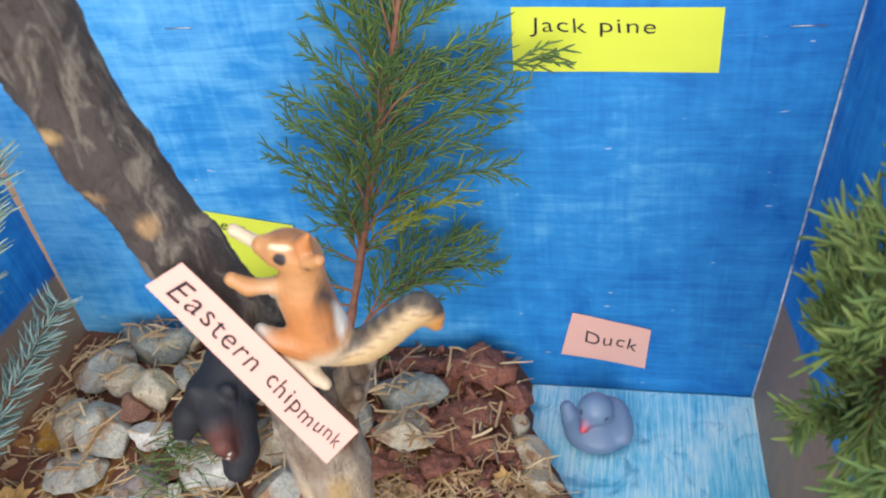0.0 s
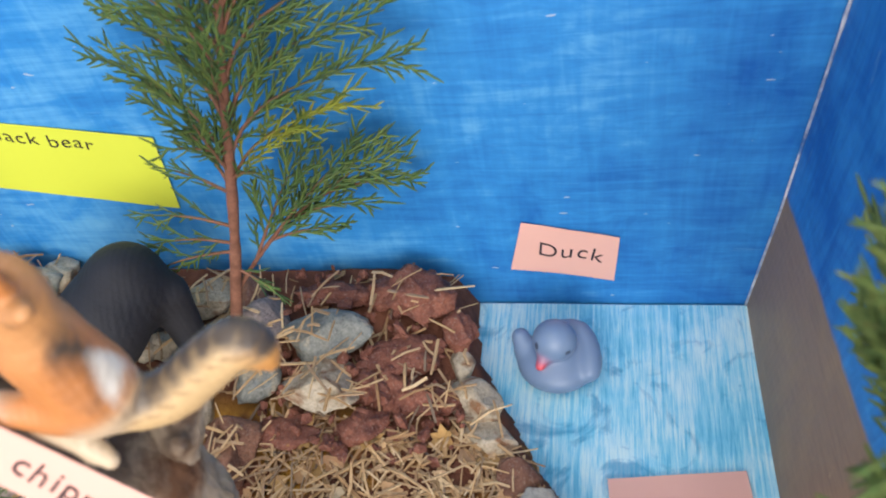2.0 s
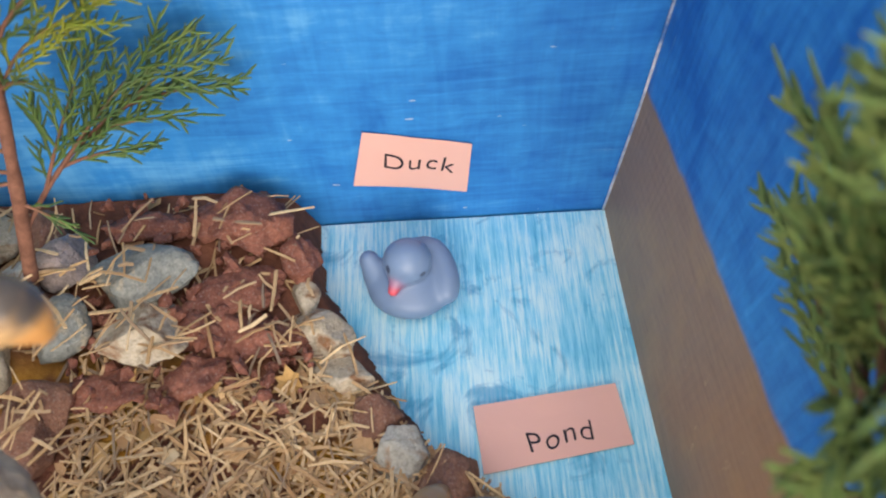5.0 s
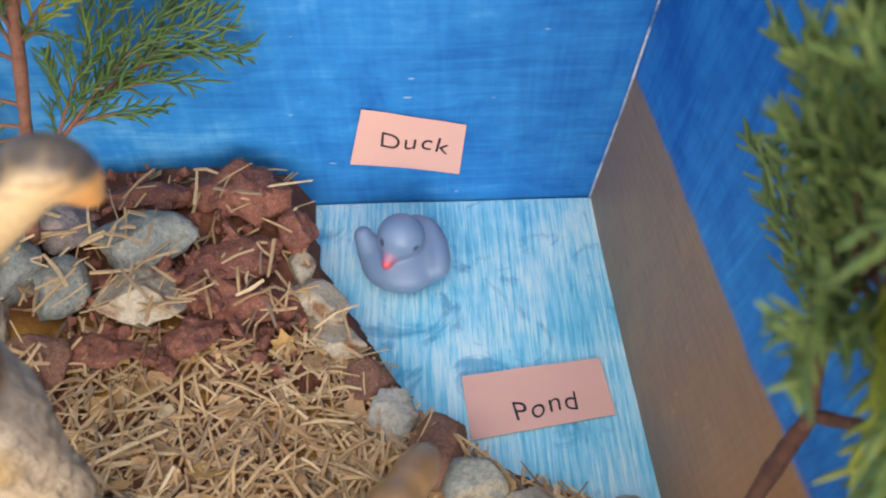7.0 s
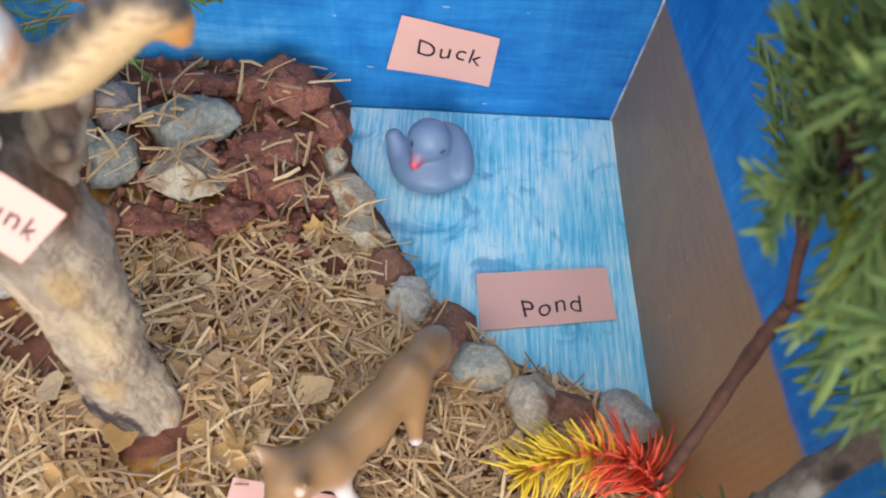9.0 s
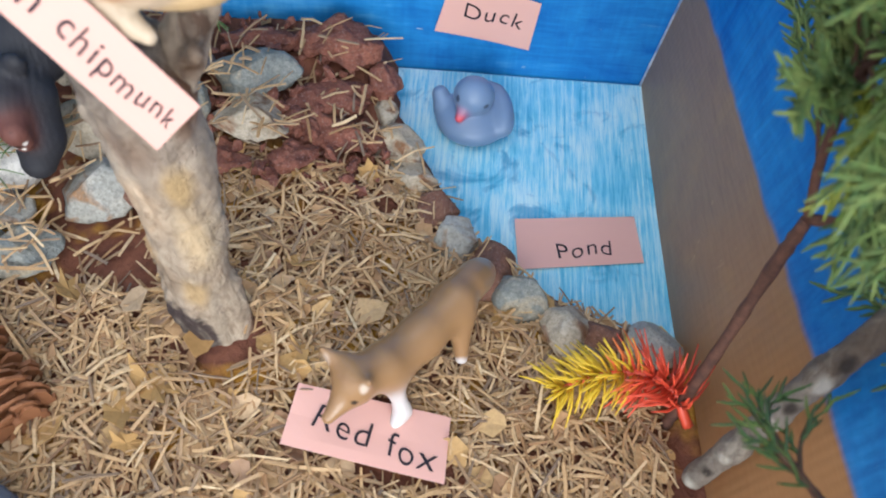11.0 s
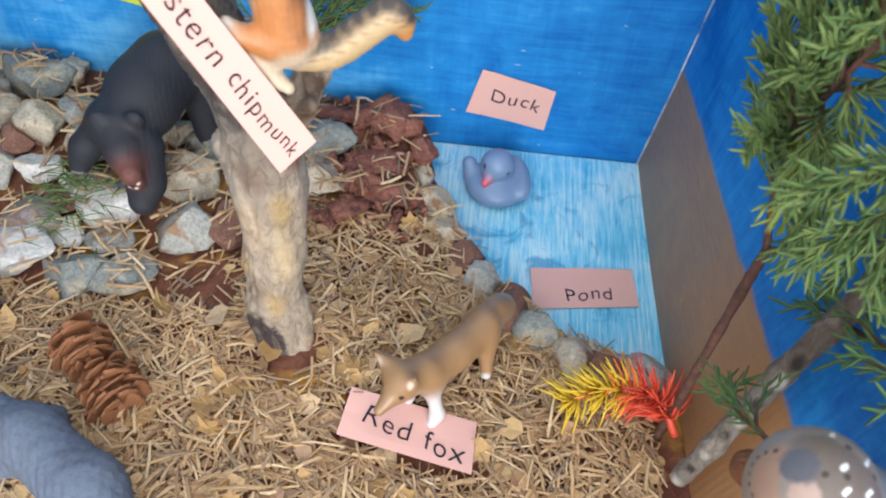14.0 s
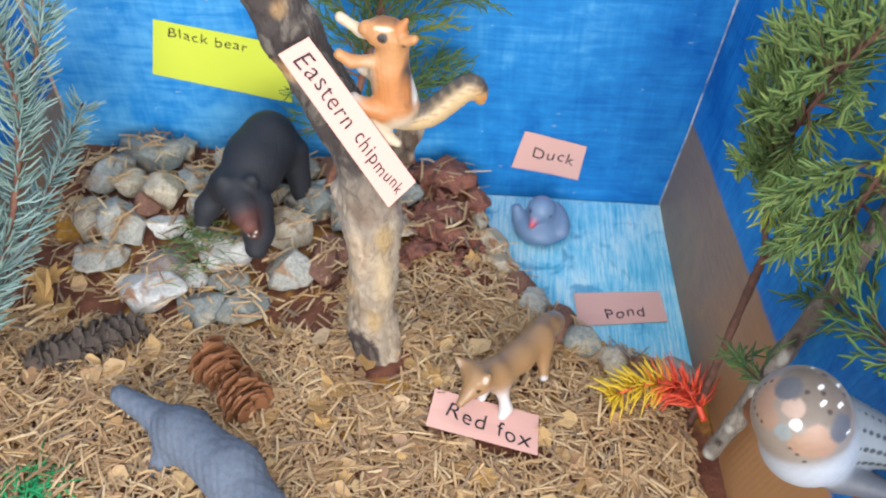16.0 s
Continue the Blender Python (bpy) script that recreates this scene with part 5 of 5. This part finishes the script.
def plastic_plant():
    rng = random.Random(31)
    root = tagged(new("plastic_plant"), "spiky plastic plant, yellow at tip and orange-red at foot", "plastic plant")
    mats = [Mat("yellow_plastic", 0.35).colour(srgb(228, 194, 58)).m, Mat("orange_plastic", 0.35).colour(srgb(236, 126, 66)).m, Mat("red_plastic", 0.35).colour(srgb(226, 88, 62)).m]
    pts = curve_pts([(0.004, -0.252, 0.024), (-0.006, -0.238, 0.036), (-0.022, -0.232, 0.038), (-0.042, -0.233, 0.034), (-0.062, -0.239, 0.026)], 30)
    V, F = [], []
    tube(V, F, pts, [0.0028 - 0.0016 * i / 29 for i in range(30)], 6)
    part("stalk", V, F, mats[2], root)
    for i in range(220):
        u = rng.uniform(3, 28.9)
        k = int(u)
        p = pts[k].lerp(pts[min(k + 1, 29)], u - k)
        d = (pts[min(k + 1, 29)] - pts[k]).normalized()
        a = Vector((rng.gauss(0, 1), rng.gauss(0, 1), rng.gauss(0.35, 0.8)))
        a = (a - d * a.dot(d)).normalized()
        nd = (a + d * rng.uniform(0.1, 0.6)).normalized()
        ln = 0.025 * rng.uniform(0.7, 1.2) * (1.0 - 0.25 * u / 29)
        m = mats[0 if u + rng.gauss(0, 1.5) > 17 else (1 if u + rng.gauss(0, 1.5) > 14 else 2)]
        V, F = [], []
        tube(V, F, [p, p + nd * ln * 0.5, p + (nd + d * 0.15).normalized() * ln], [0.0009, 0.0008, 0.0003], 4)
        part("spike", V, F, m, root)


plastic_plant()


def flake(V, F, x, y, z, size, rng, curl=0.3, seg=6):
    """A dry leaf flake: an irregular, slightly cupped outline with thickness."""
    m = Matrix.Translation((x, y, z)) @ Euler((rng.gauss(0, 0.3), rng.gauss(0, 0.3), rng.uniform(0, 6.28))).to_matrix().to_4x4()
    k = len(V)
    asp = rng.uniform(0.5, 0.9)
    ring = []
    for i in range(seg):
        t = 2 * math.pi * (i + rng.uniform(-0.3, 0.3)) / seg
        r = size * rng.uniform(0.80, 1.20) * (0.62 if i % 2 and seg > 8 else 1.0)
        ring.append((math.cos(t) * r, math.sin(t) * r * asp))
    V.append(m @ Vector((0, 0, 0)))
    V.append(m @ Vector((0, 0, -0.0004)))
    for px, py in ring:
        h = curl * (px * px + py * py) / size * rng.uniform(0.2, 1.0)
        V.append(m @ Vector((px, py, h)))
        V.append(m @ Vector((px, py, h - 0.0004)))
    for i in range(seg):
        a, b = k + 2 + 2 * i, k + 2 + 2 * ((i + 1) % seg)
        F.extend([(k, a, b), (k + 1, b + 1, a + 1), (a, a + 1, b + 1, b)])


def on_land(x, y, margin=0.004):
    return x < bank(y) - margin if y > -0.2 else x < 0.0


def top(x, y):
    """Height of whatever lies at a spot: soil or stone."""
    z = land(x, y)
    for sx, sy, sz, a, b2, h in HEAPED:
        r = ((x - sx) / a) ** 2 + ((y - sy) / b2) ** 2
        if r < 1:
            z = max(z, sz + h * math.sqrt(1 - r))
    return z


def heap(x, y):
    """How much of the straw lies at a spot: little on the stones, much in front."""
    if x < -0.27 and y > -0.205:
        return 0.13
    if y > -0.105:
        return 0.13
    if -0.24 < x < -0.12 and y > -0.155:
        return 0.55
    return 1.0


def in_note(x, y):
    """Under the slip that lies on the straw."""
    return -0.194 < x < -0.113 and -0.284 - 0.115 * (x + 0.193) < y < -0.248 - 0.067 * (x + 0.189)


rng = random.Random(77)
V, F = [], []
made = 0
while made < 13500:
    x, y = rng.uniform(-0.54, 0.004), rng.uniform(-0.44, -0.006)
    if not on_land(x, y, 0.008) or rng.random() > heap(x, y):
        continue
    ln, w = rng.uniform(0.007, 0.026), rng.uniform(0.00032, 0.00082)
    if rng.random() < 0.05:
        ln *= 1.6
    d = Vector((math.cos(t := rng.uniform(0, 6.28)), math.sin(t), rng.gauss(0, 0.13))).normalized()
    c = Vector((x, y, (top(x, y) if heap(x, y) < 0.4 else land(x, y)) + 0.0015 + abs(rng.gauss(0, 0.0035 if heap(x, y) > 0.5 else 0.0012))))
    if in_note(x, y) or math.hypot((x + 0.230) / 0.026, (y + 0.236) / 0.020) < rng.uniform(0.6, 1.1):
        continue
    if not on_land(*(c + d * ln * 0.5).xy, -0.004) or not on_land(*(c - d * ln * 0.5).xy, -0.004):
        continue
    s = Vector((-d.y, d.x, rng.gauss(0, 0.3))).normalized() * w
    n = d.cross(s).normalized() * w * rng.uniform(0.3, 0.7)
    bow = Vector((0, 0, rng.uniform(-0.06, 0.10) * ln)) + s * rng.gauss(0, 0.9)
    k = len(V)
    for q, m in ((c - d * ln / 2, 1.0), (c + bow, 1.1), (c + d * ln / 2, 0.8)):
        V += [q + s * m + n * m, q - s * m + n * m, q - s * m - n * m, q + s * m - n * m]
    for m in (0, 4):
        F += [(k + m + i, k + m + (i + 1) % 4, k + m + 4 + (i + 1) % 4, k + m + 4 + i) for i in range(4)]
    F += [(k + 3, k + 2, k + 1, k), (k + 8, k + 9, k + 10, k + 11)]
    made += 1
thing("straw", V, F, M_STRAW, "loose chopped straw strewn over the ground", "straw", kind="stuff", smooth=False)

V, F = [], []
made = 0
while made < 760:
    x, y = rng.uniform(-0.54, 0.0), rng.uniform(-0.44, -0.01)
    if not on_land(x, y, 0.012) or rng.random() > heap(x, y) * 1.2:
        continue
    flake(V, F, x, y, land(x, y) + 0.002 + abs(rng.gauss(0, 0.0025)), rng.uniform(0.003, 0.0100), rng)
    made += 1
thing("leaf_flakes", V, F, M_LEAFBIT, "crumbled dry leaf flakes among the straw", "leaf litter", kind="stuff", smooth=False)


def dead_leaf(x, y, size, seed_n, label="curled dry tan leaf lying on the straw", up=0.006):
    r = random.Random(seed_n)
    V, F = [], []
    flake(V, F, 0, 0, 0, size, r, 0.55, 14)
    ob = thing("dead_leaf", V, F, M_LEAFBIT, label, "dead leaf", "dead leaves", smooth=False)
    ob.matrix_world = pose(x, y, land(x, y) + up)


dead_leaf(-0.496, -0.196, 0.023, 1)
dead_leaf(-0.503, -0.172, 0.019, 2)
dead_leaf(-0.478, -0.205, 0.016, 3)
dead_leaf(-0.257, -0.257, 0.019, 4)
dead_leaf(-0.268, -0.272, 0.013, 5)
dead_leaf(-0.262, -0.287, 0.010, 6)
dead_leaf(-0.222, -0.262, 0.010, 7)
dead_leaf(-0.312, -0.210, 0.013, 8)
dead_leaf(-0.208, -0.117, 0.010, 9)
dead_leaf(-0.411, -0.250, 0.012, 10)
dead_leaf(-0.190, -0.232, 0.010, 11)
dead_leaf(-0.245, -0.330, 0.012, 12)
dead_leaf(-0.170, -0.115, 0.009, 13)
dead_leaf(-0.090, -0.195, 0.009, 14)
dead_leaf(-0.245, -0.120, 0.012, 15)
dead_leaf(-0.150, -0.310, 0.012, 16)
dead_leaf(-0.200, -0.180, 0.010, 17)

# green plastic grass at the front, and fresh needles between the stones
M_GREEN = Mat("green_plastic", 0.4).colour(srgb(46, 150, 90)).m
V, F = [], []
for i in range(60):
    p = Vector((-0.437 + rng.gauss(0, 0.012), -0.352 + rng.gauss(0, 0.008), 0.034))
    tube(V, F, [p, p + Vector((rng.gauss(0, 0.005), rng.gauss(0, 0.005), 0.005)), p + Vector((rng.gauss(0, 0.01), rng.gauss(0, 0.01), 0.006))], [0.0009, 0.0009, 0.0004], 4)
thing("plastic_grass", V, F, M_GREEN, "tuft of bright green plastic grass in the straw", "plastic grass", kind="stuff")
V, F = [], []
for i in range(110):
    p = Vector((-0.385 + rng.gauss(0, 0.016), -0.150 + rng.gauss(0, 0.014), 0.058 + rng.uniform(0, 0.006)))
    t = rng.uniform(0, 6.28)
    d = Vector((math.cos(t), math.sin(t) * 0.5, rng.gauss(0, 0.15)))
    tube(V, F, [p - d * 0.009, p + Vector((0, 0, 0.001)), p + d * 0.009], [0.0004, 0.0005, 0.0003], 4)
thing("fallen_needles", V, F, M_CEDAR, "fallen green needles lying between the stones", "needles", kind="stuff")

# staples in the back wall
M_STAPLE = Mat("staple_steel", 0.35, 0.9).colour(srgb(200, 204, 210)).m
for x, z, tip in ((-0.009, 0.2925, 0.0), (-0.379, 0.303, 0.0)):
    V, F = [], []
    tube(V, F, [(x, 0.001, z), (x, -0.0012, z), (x + 0.018, -0.0012, z + tip), (x + 0.018, 0.001, z + tip)], [0.0004] * 4, 6)
    thing("staple", V, F, M_STAPLE, "thin steel staple pressed into the painted cardboard", "staple", "staples")
